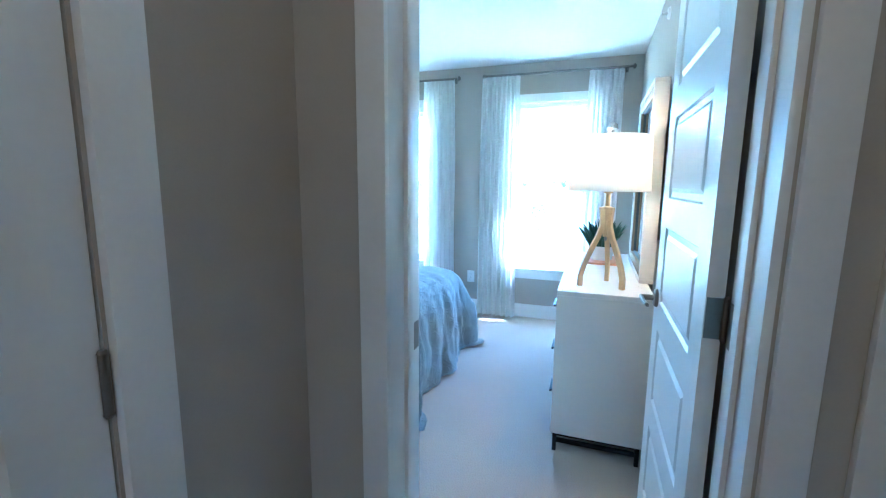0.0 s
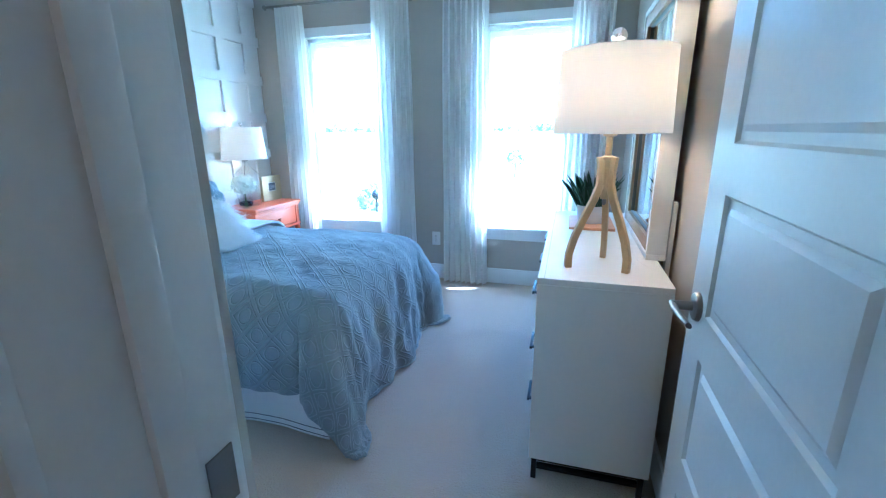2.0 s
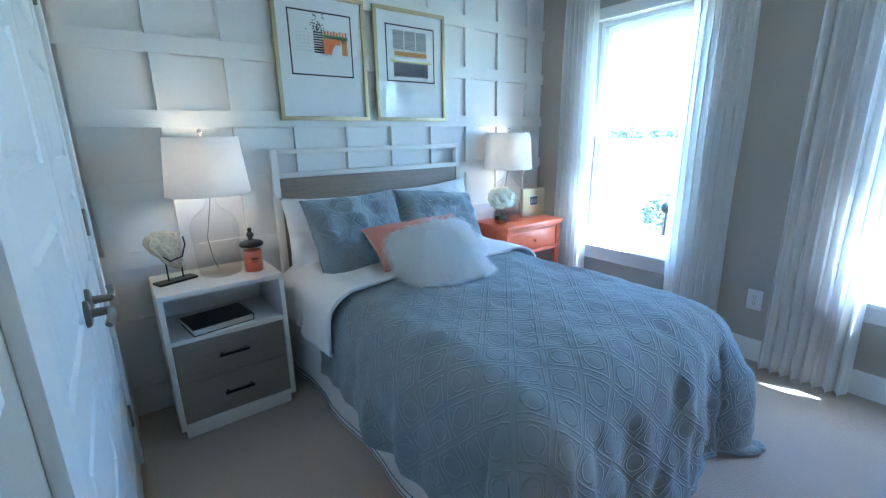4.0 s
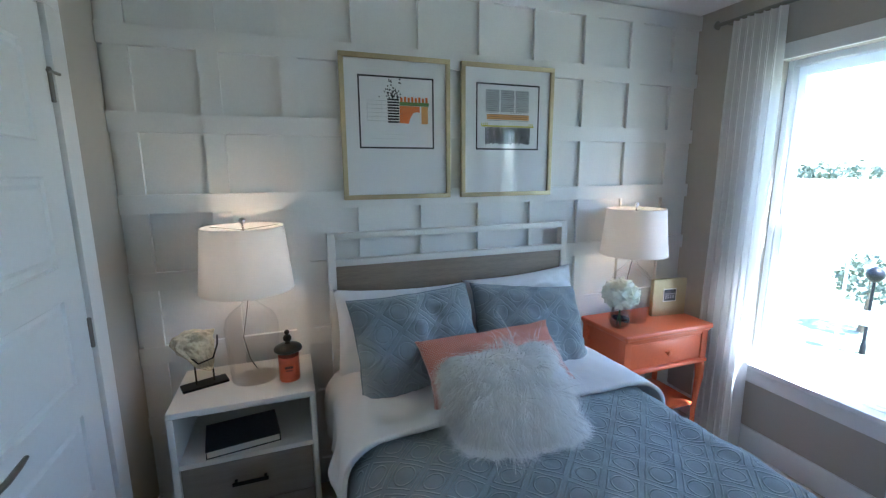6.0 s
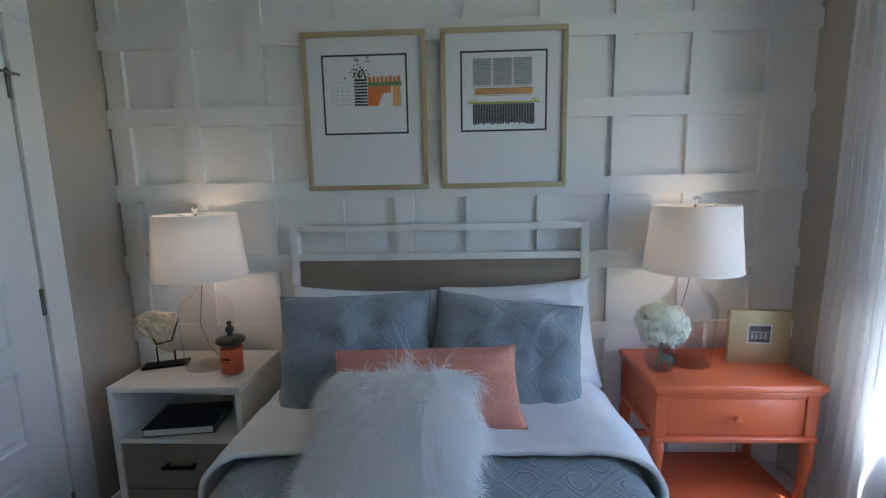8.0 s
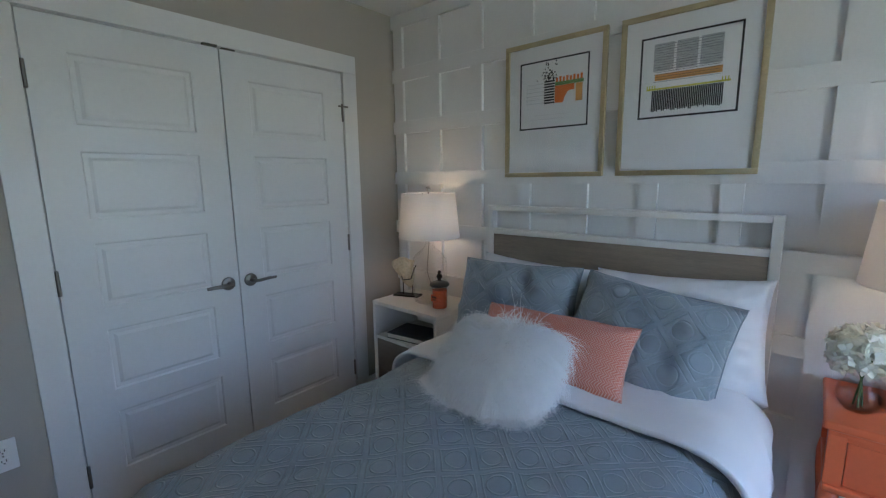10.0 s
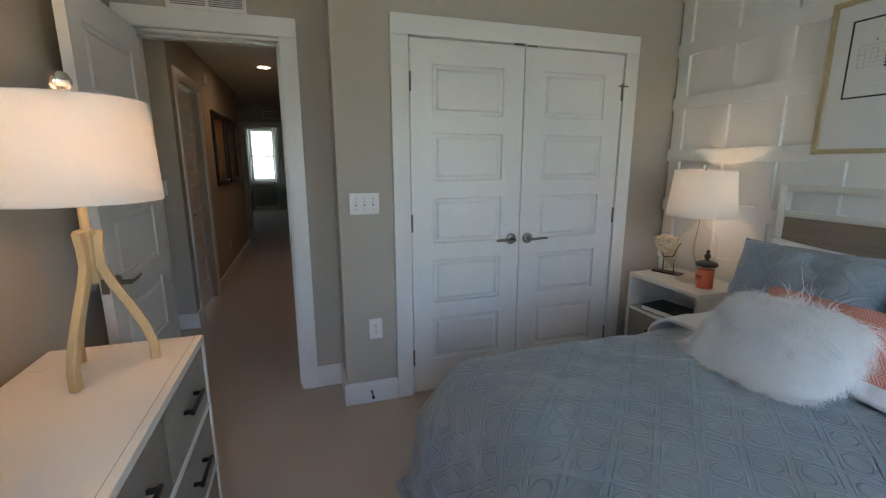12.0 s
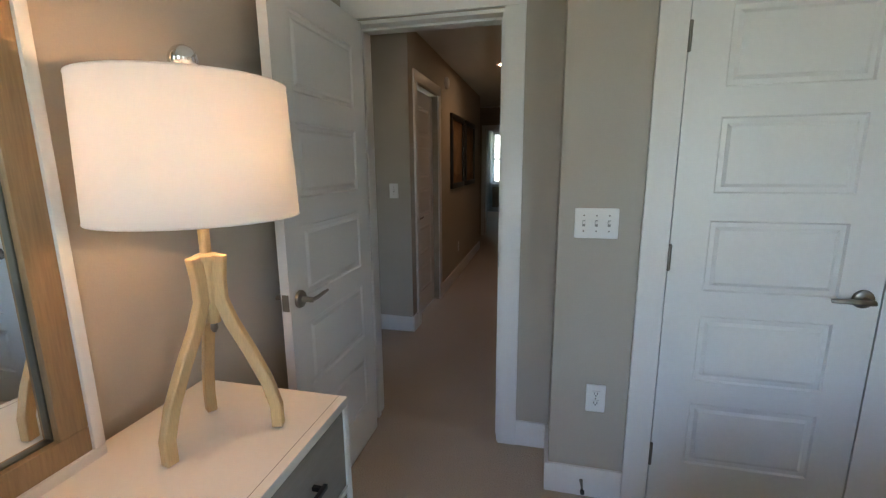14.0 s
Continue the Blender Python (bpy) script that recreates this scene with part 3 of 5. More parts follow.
def panel_door(name, label, w, h, t, place, hinges=True, handle_x=None, side=1, stile=0.112, both=True, group=""):
    """A moulded five-panel door leaf; hinge edge at local x 0, faces at local y 0 and -t, foot at z 0."""
    ob = tagged(new(name), label, "door", group)
    ob.matrix_basis = place
    rail_top, rail, foot = 0.125, 0.098, 0.205
    ph = (h - rail_top - foot - 4 * rail) / 5
    holes = [(stile, w - stile, foot + k * (ph + rail), foot + k * (ph + rail) + ph) for k in range(5)]
    us, zs = [0, stile, w - stile, w], sorted({0, h, *(q for o in holes for q in o[2:])})
    bm, made = bmesh.new(), {}

    def vert(*c):
        c = tuple(round(q, 5) for q in c)
        if c not in made:
            made[c] = bm.verts.new(c)
        return made[c]
    for y, dep in ((0.0, -0.0075), (-t, -t + 0.0075)):
        for i in range(3):
            for k in range(len(zs) - 1):
                if i == 1 and any(o[2] <= zs[k] + 1e-6 and zs[k + 1] <= o[3] + 1e-6 for o in holes):
                    a0, a1, b0, b1 = us[1], us[2], zs[k], zs[k + 1]
                    loops = []
                    for inset, yy in ((0, y), (0.006, dep), (0.022, dep), (0.034, y - (0.001 if y == 0 else -0.001))):
                        loops.append([vert(a0 + inset, yy, b0 + inset), vert(a1 - inset, yy, b0 + inset), vert(a1 - inset, yy, b1 - inset), vert(a0 + inset, yy, b1 - inset)])
                    for p, q in zip(loops, loops[1:]):
                        for e in range(4):
                            bm.faces.new((p[e], p[(e + 1) % 4], q[(e + 1) % 4], q[e]))
                    bm.faces.new(loops[-1])
                else:
                    bm.faces.new([vert(us[i], y, zs[k]), vert(us[i + 1], y, zs[k]), vert(us[i + 1], y, zs[k + 1]), vert(us[i], y, zs[k + 1])])
    for k in range(len(zs) - 1):
        for x in (0, w):
            bm.faces.new([vert(x, 0, zs[k]), vert(x, -t, zs[k]), vert(x, -t, zs[k + 1]), vert(x, 0, zs[k + 1])])
    for i in range(3):
        for z in (0, h):
            bm.faces.new([vert(us[i], 0, z), vert(us[i + 1], 0, z), vert(us[i + 1], -t, z), vert(us[i], -t, z)])
    part("leaf", bm, DOOR_WHITE, ob, "moulded white leaf with five panels")
    if hinges:
        for z in (0.23, h / 2 + 0.03, h - 0.22):
            hinge(ob, 0.0, 0.0 if side > 0 else -t, z, side)
    if handle_x:
        lever(ob, handle_x, 0.0, 0.928, 1, -1)
        if both:
            lever(ob, handle_x, -t, 0.928, -1, -1)
            part("latch_plate", boxed(w, w + 0.0015, -t / 2 - 0.013, -t / 2 + 0.013, 0.898, 0.958, 0.0005, 1), NICKEL, ob, "nickel latch plate")
    return ob


LEAF = (CLOSET_X[1] - CLOSET_X[0] - 0.006) / 2
mirror_x = Matrix.Diagonal((-1, 1, 1, 1))
closet_right = panel_door("closet_door", "closed white five-panel closet door with nickel lever", LEAF - 0.002, 2.035, 0.035, pose(CLOSET_X[0] + 0.002, WALL_Y0 + 0.004, 0.012), True, LEAF - 0.055, 1, 0.125, False, "closet double doors")
closet_left = panel_door("closet_door", "closed white five-panel closet door with nickel lever", LEAF - 0.002, 2.035, 0.035, pose(CLOSET_X[1] - 0.002, WALL_Y0 - 0.031, 0.012, 0, 0, 180), False, None, 1, 0.125, False, "closet double doors")
lever(closet_left, LEAF - 0.055, -0.035, 0.928, -1, -1)
for z in (0.23, 1.05, 1.815):
    hinge(closet_left, 0.0, -0.035, z, -1)
for leaf_ob, yy in ((closet_right, 0.004), (closet_left, -0.039)):
    part("ball_catch", boxed(LEAF - 0.075, LEAF - 0.012, yy - 0.022, yy, 2.0355, 2.043, 0.001, 1), PEWTER, leaf_ob, "dark ball catch plate on the top edge")
# hinge stop arm on the upper hinge
part("hinge_stop", tube([(0.03, 0.012, 1.85), (-0.03, 0.016, 1.85)], 0.005, 8), NICKEL, closet_right, "nickel hinge-pin stop")

bed_door = panel_door("bedroom_door", "open white five-panel bedroom door with nickel lever", 0.708, 2.03, 0.035, pose(0.932, 0.936, 0.012, 0, 0, 90.0), False, 0.648, 1, 0.112, True)
for z in (0.23, 1.05, 1.80):
    hinge(bed_door, -0.004, -0.035, z, -1)
    part("hinge_leaf", boxed(-0.0015, 0.0, -0.033, -0.002, z - 0.045, z + 0.045, 0.0004, 1), NICKEL, bed_door, "nickel hinge leaf")
for z in (0.23, 1.05, 1.80):
    tagged(part("jamb_hinge_leaf", boxed(0.9665, 0.969, 0.862, 0.898, z - 0.035, z + 0.058, 0.0004, 1), NICKEL), "nickel hinge leaf screwed to the door jamb", "hinge", "", "structure")
tagged(part("strike_plate", boxed(0.292, 0.2945, 0.858, 0.894, 0.925, 0.995, 0.0005, 1), NICKEL), "nickel strike plate on the door jamb", "strike plate", "", "structure")
panel_door("hall_door", "closed white five-panel hallway door", 0.765, 2.03, 0.035, pose(HALL_X0 - 0.004, 0.297, 0.012, 0, 0, -90), True, 0.70, 1, 0.112, False)
panel_door("hall_door", "closed white five-panel hallway door", 0.715, 2.03, 0.035, pose(HALL_X1 + 0.05, -1.358, 0.012, 0, 0, 90), False, 0.65, 1, 0.112, False)


# ---- plates and small fixtures ----
def plate(name, label, category, place, w, h, gangs, kind):
    """Wall plate in the local xz plane, facing local -y."""
    ob = tagged(new(name), label, category)
    ob.matrix_basis = place
    part("cover", boxed(-w / 2, w / 2, -0.006, 0, -h / 2, h / 2, 0.004, 2), PLASTIC, ob, "", 50)
    for g in range(gangs):
        x = (g - (gangs - 1) / 2) * 0.046
        if kind == "switch":
            # Grey chip paints the shade of the slot round the toggle.
            part("toggle_slot", boxed(x - 0.005, x + 0.005, -0.0068, -0.0055, -0.012, 0.012, 0), GREY_SLOT, ob)
            part("toggle", boxed(x - 0.004, x + 0.004, -0.017, -0.006, -0.002, 0.010, 0.002), PLASTIC, ob)
        else:
            for z in (-0.02, 0.02):
                part("socket", boxed(x - 0.016, x + 0.016, -0.008, -0.0055, z - 0.013, z + 0.013, 0.002), PLASTIC, ob)
                # Dark chips on the socket face stand in for its shaded holes.
                for dx in (-0.006, 0.006):
                    part("slot", boxed(x + dx - 0.0012, x + dx + 0.0012, -0.0086, -0.0078, z - 0.002, z + 0.007, 0), DARK, ob)
                part("slot", boxed(x - 0.0025, x + 0.0025, -0.0086, -0.0078, z - 0.009, z - 0.005, 0), DARK, ob)
        for z in ((-0.03, 0.03) if kind == "switch" else (0.0,)):
            part("screw", tube([(x, -0.006, z), (x, -0.0075, z)], 0.003, 10), NICKEL, ob)
    return ob


plate("light_switch", "white three-gang light switch beside the closet", "light switch", pose(-0.105, WALL_Y0, 1.183, 0, 0, 180), 0.160, 0.116, 3, "switch")
plate("outlet", "white wall outlet below the light switch", "outlet", pose(-0.143, WALL_Y0, 0.458, 0, 0, 180), 0.076, 0.122, 1, "outlet")
plate("outlet", "white wall outlet between the windows", "outlet", pose(-0.475, WALL_Y1, 0.375), 0.076, 0.122, 1, "outlet")
plate("light_switch", "white single light switch on the landing wall", "light switch", pose(1.29, -0.44, 1.20, 0, 0, 180), 0.076, 0.12, 1, "switch")
plate("outlet", "white hallway outlet near the floor", "outlet", pose(HALL_X1, -2.4, 0.38, 0, 0, -90), 0.076, 0.122, 1, "outlet")

stop = thing("door_stop", "small nickel door stop screwed to the baseboard", "door stop", -0.105, WALL_Y0 + BB, 0.075)
part("rod", tube([(0, 0, 0), (0, 0.035, 0), (0, 0.06, -0.004)], [0.008, 0.005, 0.005], 10), NICKEL, stop)
part("rubber_tip", tube([(0, 0.058, -0.004), (0, 0.072, -0.006)], [0.009, 0.008], 12), DARK, stop)

vent = thing("air_vent", "white slatted air return grille above the doorway", "vent", 0.615, DOOR_Y, 2.245)
# Dark sheet behind the slats paints the shade of the duct.
part("backing", boxed(-0.165, 0.165, 0.0, 0.003, -0.06, 0.06, 0), DARK, vent)
for a in ((-0.185, 0.185, 0.062, 0.082), (-0.185, 0.185, -0.082, -0.062)):
    part("frame", boxed(a[0], a[1], 0, 0.009, a[2], a[3], 0.002), WHITE, vent)
for a in ((-0.185, -0.165), (0.165, 0.185), (-0.01, 0.01)):
    part("frame", boxed(a[0], a[1], 0, 0.009, -0.062, 0.062, 0.001), WHITE, vent)
slat_bm = boxed(-0.0755, 0.0755, -0.0008, 0.0008, -0.006, 0.006, 0)
slat = part("slat", slat_bm, WHITE, vent)
slat.matrix_basis = pose(-0.0875, 0.005, -0.054, 40)
for k in range(1, 24):
    piece("slat", slat.data, vent, m=pose(-0.0875 if k < 12 else 0.0875, 0.005, -0.054 + 0.0098 * (k % 12), 40))

sprinkler = thing("wall_sprinkler", "small chrome sprinkler head high on the wall", "sprinkler", WALL_X1, 2.79, 2.30)
part("cup", tube([(0, 0, 0), (-0.012, 0, 0)], [0.035, 0.028], 20), WHITE, sprinkler)
part("nozzle", tube([(-0.01, 0, 0), (-0.04, 0, 0), (-0.045, 0, 0)], [0.009, 0.008, 0.016], 12), CHROME, sprinkler)


# ---- curtains ----
def curtain(x0, x1, seed, flare=0.03, y_at=4.105, top=2.335):
    rnd = random.Random(seed)
    bm = bmesh.new()
    uvl = bm.loops.layers.uv.new("UVMap")
    nx, nz = 96, 26
    cols, ph = 3 + int((x1 - x0) / 0.062), rnd.uniform(0, 6)
    grid, uvs = [], {}
    for k in range(nz + 1):
        f = k / nz
        row = []
        for i in range(nx + 1):
            u = i / nx
            amp = 0.021 + 0.022 * f
            wob = 0.5 * noise.noise((u * 4, f * 1.5, seed)) * 2
            ang = u * cols * 2 * math.pi + ph + wob * 2.2
            x = x0 - flare * f * 0.5 + (x1 - x0 + flare * f) * u + 0.008 * math.sin(2 * ang)
            y = y_at + amp * math.sin(ang) + 0.01 * noise.noise((u * 3, f * 3, seed + 5))
            v = bm.verts.new((x, y, top * (1 - f) + 0.008 * f))
            uvs[v] = (u * (x1 - x0) * 2.2, top * (1 - f))
            row.append(v)
        grid.append(row)
    for a, b in zip(grid, grid[1:]):
        for i in range(nx):
            bm.faces.new((a[i], a[i + 1], b[i + 1], b[i]))
    for fc in bm.faces:
        for lp in fc.loops:
            lp[uvl].uv = uvs[lp.vert]
    ob = part("curtain", bm, SHEER, None, "", True)
    return tagged(ob, "floor-length sheer white curtain with fine stripes", "curtain", "window curtains")


for q, (a, b) in enumerate(((-1.885, -1.62), (-0.965, -0.645), (-0.375, -0.02), (0.60, 0.88))):
    curtain(a, b, q + 1)


curtain(1.62, 1.90, 8, 0.02, -9.92, 2.42)
curtain(0.74, 1.00, 9, 0.02, -9.92, 2.42)


def curtain_rod(x0, x1, y=4.105, z=2.345):
    ob = thing("curtain_rod", "slim brushed nickel curtain rod with ball ends", "curtain rod", (x0 + x1) / 2, y, z, group="curtain rods")
    h = (x1 - x0) / 2
    part("rod", tube([(-h + 0.03, 0, 0), (h - 0.03, 0, 0)], 0.011, 14), NICKEL, ob, "", 40)
    for s in (-1, 1):
        part("finial", tube([(s * (h - 0.03), 0, 0), (s * (h - 0.022), 0, 0), (s * (h - 0.02), 0, 0), (s * (h - 0.008), 0, 0), (s * h, 0, 0)], [0.012, 0.022, 0.024, 0.020, 0.008], 18), NICKEL, ob, "", 50)
        part("bracket", tube([(s * (h - 0.07), 0, -0.004), (s * (h - 0.07), WALL_Y1 - y, -0.004)], [0.007, 0.007], 10), NICKEL, ob)
        part("bracket_plate", boxed(s * (h - 0.07) - 0.012, s * (h - 0.07) + 0.012, WALL_Y1 - y - 0.004, WALL_Y1 - y, -0.03, 0.03, 0.001), NICKEL, ob)


curtain_rod(-1.985, -0.595)
curtain_rod(-0.375, 0.975)


# ---- bed ----
BED_Y0, BED_Y1, BED_TOP = 1.99, 3.26, 0.625
bed = thing("bed", "white framed bed with a grey oak headboard panel and white skirt", "bed", -1.2, 2.625, 0)


def bpart(nm, x0, x1, y0, y1, z0, z1, m, label="", bev=0.003, parent=bed):
    return part(nm, boxed(x0 + 1.2, x1 + 1.2, y0 - 2.625, y1 - 2.625, z0, z1, bev, 2), m, parent, label, 40)


HB = (-2.132, -2.088)
hb = bpart("headboard", HB[0] + 0.012, HB[1] - 0.008, 2.012, 3.238, 0.36, 1.135, GREY_WOOD, "grey-brown oak panel")
bpart("headboard_post", *HB, 1.977, 2.012, 0.0, 1.29, LACQUER, "white post", parent=hb)
bpart("headboard_post", *HB, 3.238, 3.273, 0.0, 1.29, LACQUER, "white post", parent=hb)
bpart("headboard_rail", HB[0], HB[1], 2.012, 3.238, 1.262, 1.29, LACQUER, "white top rail", parent=hb)
bpart("headboard_rail", HB[0], HB[1], 2.012, 3.238, 1.135, 1.165, LACQUER, "white middle rail", parent=hb)
bpart("box_spring", -2.09, -0.32, BED_Y0 + 0.02, BED_Y1 - 0.02, 0.12, 0.36, COTTON, "", 0.03)
bpart("mattress", -2.10, -0.37, BED_Y0 + 0.05, BED_Y1 - 0.05, 0.362, BED_TOP - 0.008, COTTON, "mattress in a white fitted sheet", 0.05)
for fx in (-2.0, -0.42):
    for fy in (2.1, 3.15):
        bpart("foot", fx - 0.025, fx + 0.025, fy - 0.025, fy + 0.025, 0, 0.12, BLACK_METAL)


def skirt(pts, seed):
    """A wavy strip of cloth that hangs from the box spring to the floor along pts."""
    bm = bmesh.new()
    rows = []
    n = 120
    total = [0]
    for a, b in zip(pts, pts[1:]):
        total.append(total[-1] + math.dist(a, b))
    for k in range(7):
        z, row = 0.35 - 0.34 * k / 6, []
        for i in range(n + 1):
            d = total[-1] * i / n
            j = max(q for q in range(len(pts) - 1) if total[q] <= d + 1e-9)
            f = (d - total[j]) / (total[j + 1] - total[j])
            p = Vector(pts[j]).lerp(Vector(pts[j + 1]), f)
            t = (Vector(pts[j + 1]) - Vector(pts[j])).normalized()
            o = (k / 6) * (0.012 * math.sin(d * 11 + seed) + 0.008 * noise.noise((d * 7, seed, 0)))
            row.append(bm.verts.new((p.x + 1.2 + t.y * o, p.y - 2.625 - t.x * o, z)))
        rows.append(row)
    for a, b in zip(rows, rows[1:]):
        for i in range(n):
            bm.faces.new((a[i], a[i + 1], b[i + 1], b[i]))
    ring = [v.co.copy() for v in rows[5]], [v.co.copy() for v in rows[6]]
    sk = part("bed_skirt", bm, COTTON, bed, "white bed skirt with navy piping", True)
    for w in (0.25, 0.75):
        part("piping", tube([a.lerp(b, w) for a, b in zip(*ring)], 0.0022, 5), NAVY, sk)


skirt([(-2.09, BED_Y0 - 0.005), (-0.30, BED_Y0 - 0.005)], 1)
skirt([(-0.285, BED_Y0), (-0.285, BED_Y1)], 2)
skirt([(-0.30, BED_Y1 + 0.005), (-2.09, BED_Y1 + 0.005)], 3)


def bed_bulge(x, y):
    """Soft rise and dents of the stuffed bedding, the same for all layers."""
    w = 2 * (y - 1.985) / 1.28 - 1
    z = 0.028 * max(0.0, 1 - w * w) * min(1.0, max(0.0, (-0.275 - x) / 0.5)) ** 0.5
    return z + 0.020 * noise.noise((x * 3.3, y * 3.3, 2))


def drape(name, label, category, material, x_head, x_foot, y0, y1, top, foot_hang, side_hang, n=(120, 150), R=0.06, seed=1, slant=0.0, wave=0.035, thick=0.012, fine=1.0):
    """A cover laid over the bed that hangs over its foot and sides in folds; uv is in metres of cloth."""
    L, W = x_foot - x_head, y1 - y0
    bm = bmesh.new()
    uvl = bm.loops.layers.uv.new("UVMap")
    uvs, grid = {}, []
    for i in range(n[0] + 1):
        row = []
        for k in range(n[1] + 1):
            t = -side_hang + (W + 2 * side_hang) * k / n[1]
            s0 = slant * (t / W - 0.5)
            s = s0 + (L + foot_hang - s0) * i / n[0]
            c = min(max(t, R), W - R)
            ey, sgn = abs(t - c), (1 if t > c else -1)
            ex = max(0.0, s - (L - R)) if foot_hang else 0.0
            d = math.hypot(ex, ey)
            dx, dy = (ex / d, sgn * ey / d) if d > 1e-9 else (0, 0)
            most = top + R * 0.57 + 0.06
            d = d if d < most else most + (d - most) * 0.35
            if d < R * math.pi / 2:
                h, v = R * math.sin(d / R), R * (1 - math.cos(d / R))
            else:
                e = d - R * math.pi / 2
                h, v = R + 0.05 * e, R + 0.99 * e
            f = min(1.0, max(0.0, (d - 0.04) / 0.35))
            q = Vector(((x_head + min(s, L)) * 4.6, (y0 + c) * 4.6, 6.2)) + Vector((dx, dy, 0)) * 1.7 + Vector((0, 0, d * 1.3))
            fold = noise.noise(q) + 0.45 * noise.noise(q * 2.3)
            h += wave * f * (0.6 + fold * 1.5) + 0.11 * f * f * (2 * dx * dy) ** 2
            z = top - v
            if z < thick:
                h += (thick - z) * 0.45
                z = thick + 0.006 * (1 + noise.noise((s * 30, t * 30, 0)))
            z += (1 - f) * (bed_bulge(x_head + min(s, L), y0 + t) + fine * (0.009 * noise.noise((s * 9, t * 9, seed)) + 0.004 * noise.noise((s * 16 + t * 9, t * 22 - s * 6, seed))))
            crease = noise.noise((s * 2.2 + t * 5.5, s * 5.5 - t * 2.2, seed + 4))
            h += f * (0.026 * max(0.0, crease) + 0.010 * noise.noise((s * 6 + t * 11, s * 11 - t * 6, seed + 9))) * wave / 0.045
            p = bm.verts.new((x_head + min(s, L - R if foot_hang else 9) + h * dx, y0 + c + h * dy, z))
            uvs[p] = (s + 2, t + 2)
            row.append(p)
        grid.append(row)
    for a, b in zip(grid, grid[1:]):
        for k in range(n[1]):
            bm.faces.new((a[k], a[k + 1], b[k + 1], b[k]))
    for fc in bm.faces:
        for lp in fc.loops:
            lp[uvl].uv = uvs[lp.vert]
    edges = [[row[0].co.copy() for row in grid], [row[-1].co.copy() for row in grid], [v.co.copy() for v in grid[-1]]]
    ob = part(name, bm, material, None, "", True)
    for line in edges[:3 if foot_hang else 2]:
        part("hem", tube(line[::2], thick * 0.55, 6), material, ob, "", True)
    so = ob.modifiers.new("thickness", "SOLIDIFY")
    so.thickness, so.offset = thick, 1
    return tagged(ob, label, category)


drape("quilt", "slate blue matelasse quilt with raised geometric pattern, hanging low", "quilt", QUILT_BLUE, -1.56, -0.275, 1.985, 3.265, BED_TOP + 0.016, 0.60, 0.345, (180, 200), 0.15, 2, 0.0, 0.045)
drape("folded_sheet", "white cotton top sheet folded over the quilt", "sheet", COTTON, -1.95, -1.38, 1.955, 3.295, BED_TOP + 0.042, 0.0, 0.21, (60, 150), 0.12, 7, 0.14, 0.045, 0.016, 0.5)


# ---- pillows ----
def rim_shift(u, v, seed):
    """How far the limp rim of a pillow is pulled out at the corners and curls."""
    ear = (abs(u) * abs(v)) ** 6
    return 1 + 0.015 * ear, 0.016 * noise.noise((u * 3.1, v * 3.1, seed + 3)) + 0.024 * ear * noise.noise((u * 1.3, v * 1.3, seed + 6))


def pillow_bm(w, h, th, seed, pinch=0.045, n=34, wrinkle=0.010):
    bm = bmesh.new()
    uvl = bm.loops.layers.uv.new("UVMap")
    uvs, sides = {}, []
    for s in (1, -1):
        g = []
        for i in range(n + 1):
            row = []
            for k in range(n + 1):
                u, v = 2 * i / n - 1, 2 * k / n - 1
                if s < 0 and (i in (0, n) or k in (0, n)):
                    row.append(sides[0][i][k])
                    continue
                x = w / 2 * u * (1 - pinch * (1 - v * v) * u * u)
                y = h / 2 * v * (1 - pinch * (1 - u * u) * v * v)
                b = max(0.0, (1 - u ** 4) * (1 - v ** 4)) ** 0.55
                z = s * (th / 2 * b + 0.003)
                z += s * b * wrinkle * (noise.noise((u * 2.5, v * 2.5, seed)) * 1.6 + noise.noise((u * 7, v * 7, seed)) * 0.6)
                grow, curl = rim_shift(u, v, seed)
                z += curl * (1 - b) + s * b * (1 - b) * wrinkle * 1.6 * noise.noise((u * 11, v * 11, seed + 8))
                p = bm.verts.new((x * grow, y * grow, z))
                uvs[p] = (x + 1, y + 1)
                row.append(p)
            g.append(row)
        sides.append(g)
        for i in range(n):
            for k in range(n):
                bm.faces.new((g[i][k], g[i + 1][k], g[i + 1][k + 1], g[i][k + 1]))
    for fc in bm.faces:
        for lp in fc.loops:
            lp[uvl].uv = uvs[lp.vert]
    return bm


def leaning(x, y, z, lean, yaw=0.0, roll=0.0):
    """Stands a flat pillow up: its width along the headboard, its face to the room, leaning back by lean degrees."""
    a = radians(lean)
    m = Matrix(((0, -math.sin(a), math.cos(a), x), (1, 0, 0, y), (0, math.cos(a), math.sin(a), z), (0, 0, 0, 1)))
    return Matrix.Translation((x, y, z)) @ pose(0, 0, 0, 0, 0, yaw) @ Matrix.Translation((-x, -y, -z)) @ m @ pose(0, 0, 0, 0, 0, roll)


def pillow(name, label, material, w, h, th, place, seed, group="", **kw):
    ob = part(name, pillow_bm(w, h, th, seed, **kw), material, None, "", True)
    ob.matrix_basis = place
    return tagged(ob, label, "pillow", group)


def flange(ob, w, h, material, pinch, seed):
    bm = bmesh.new()
    pts = []
    for i in range(80):
        a = i / 80 * 4
        e, f = int(a), 2 * (a % 1) - 1
        u, v = ((f, -1), (1, f), (-f, 1), (-1, -f))[e]
        grow, curl = rim_shift(u, v, seed)
        pts.append((grow * w / 2 * u * (1 - pinch * (1 - v * v) * u * u), grow * h / 2 * v * (1 - pinch * (1 - u * u) * v * v), curl))
    part("seam", tube(pts + pts[:1], 0.004, 6), material, ob)


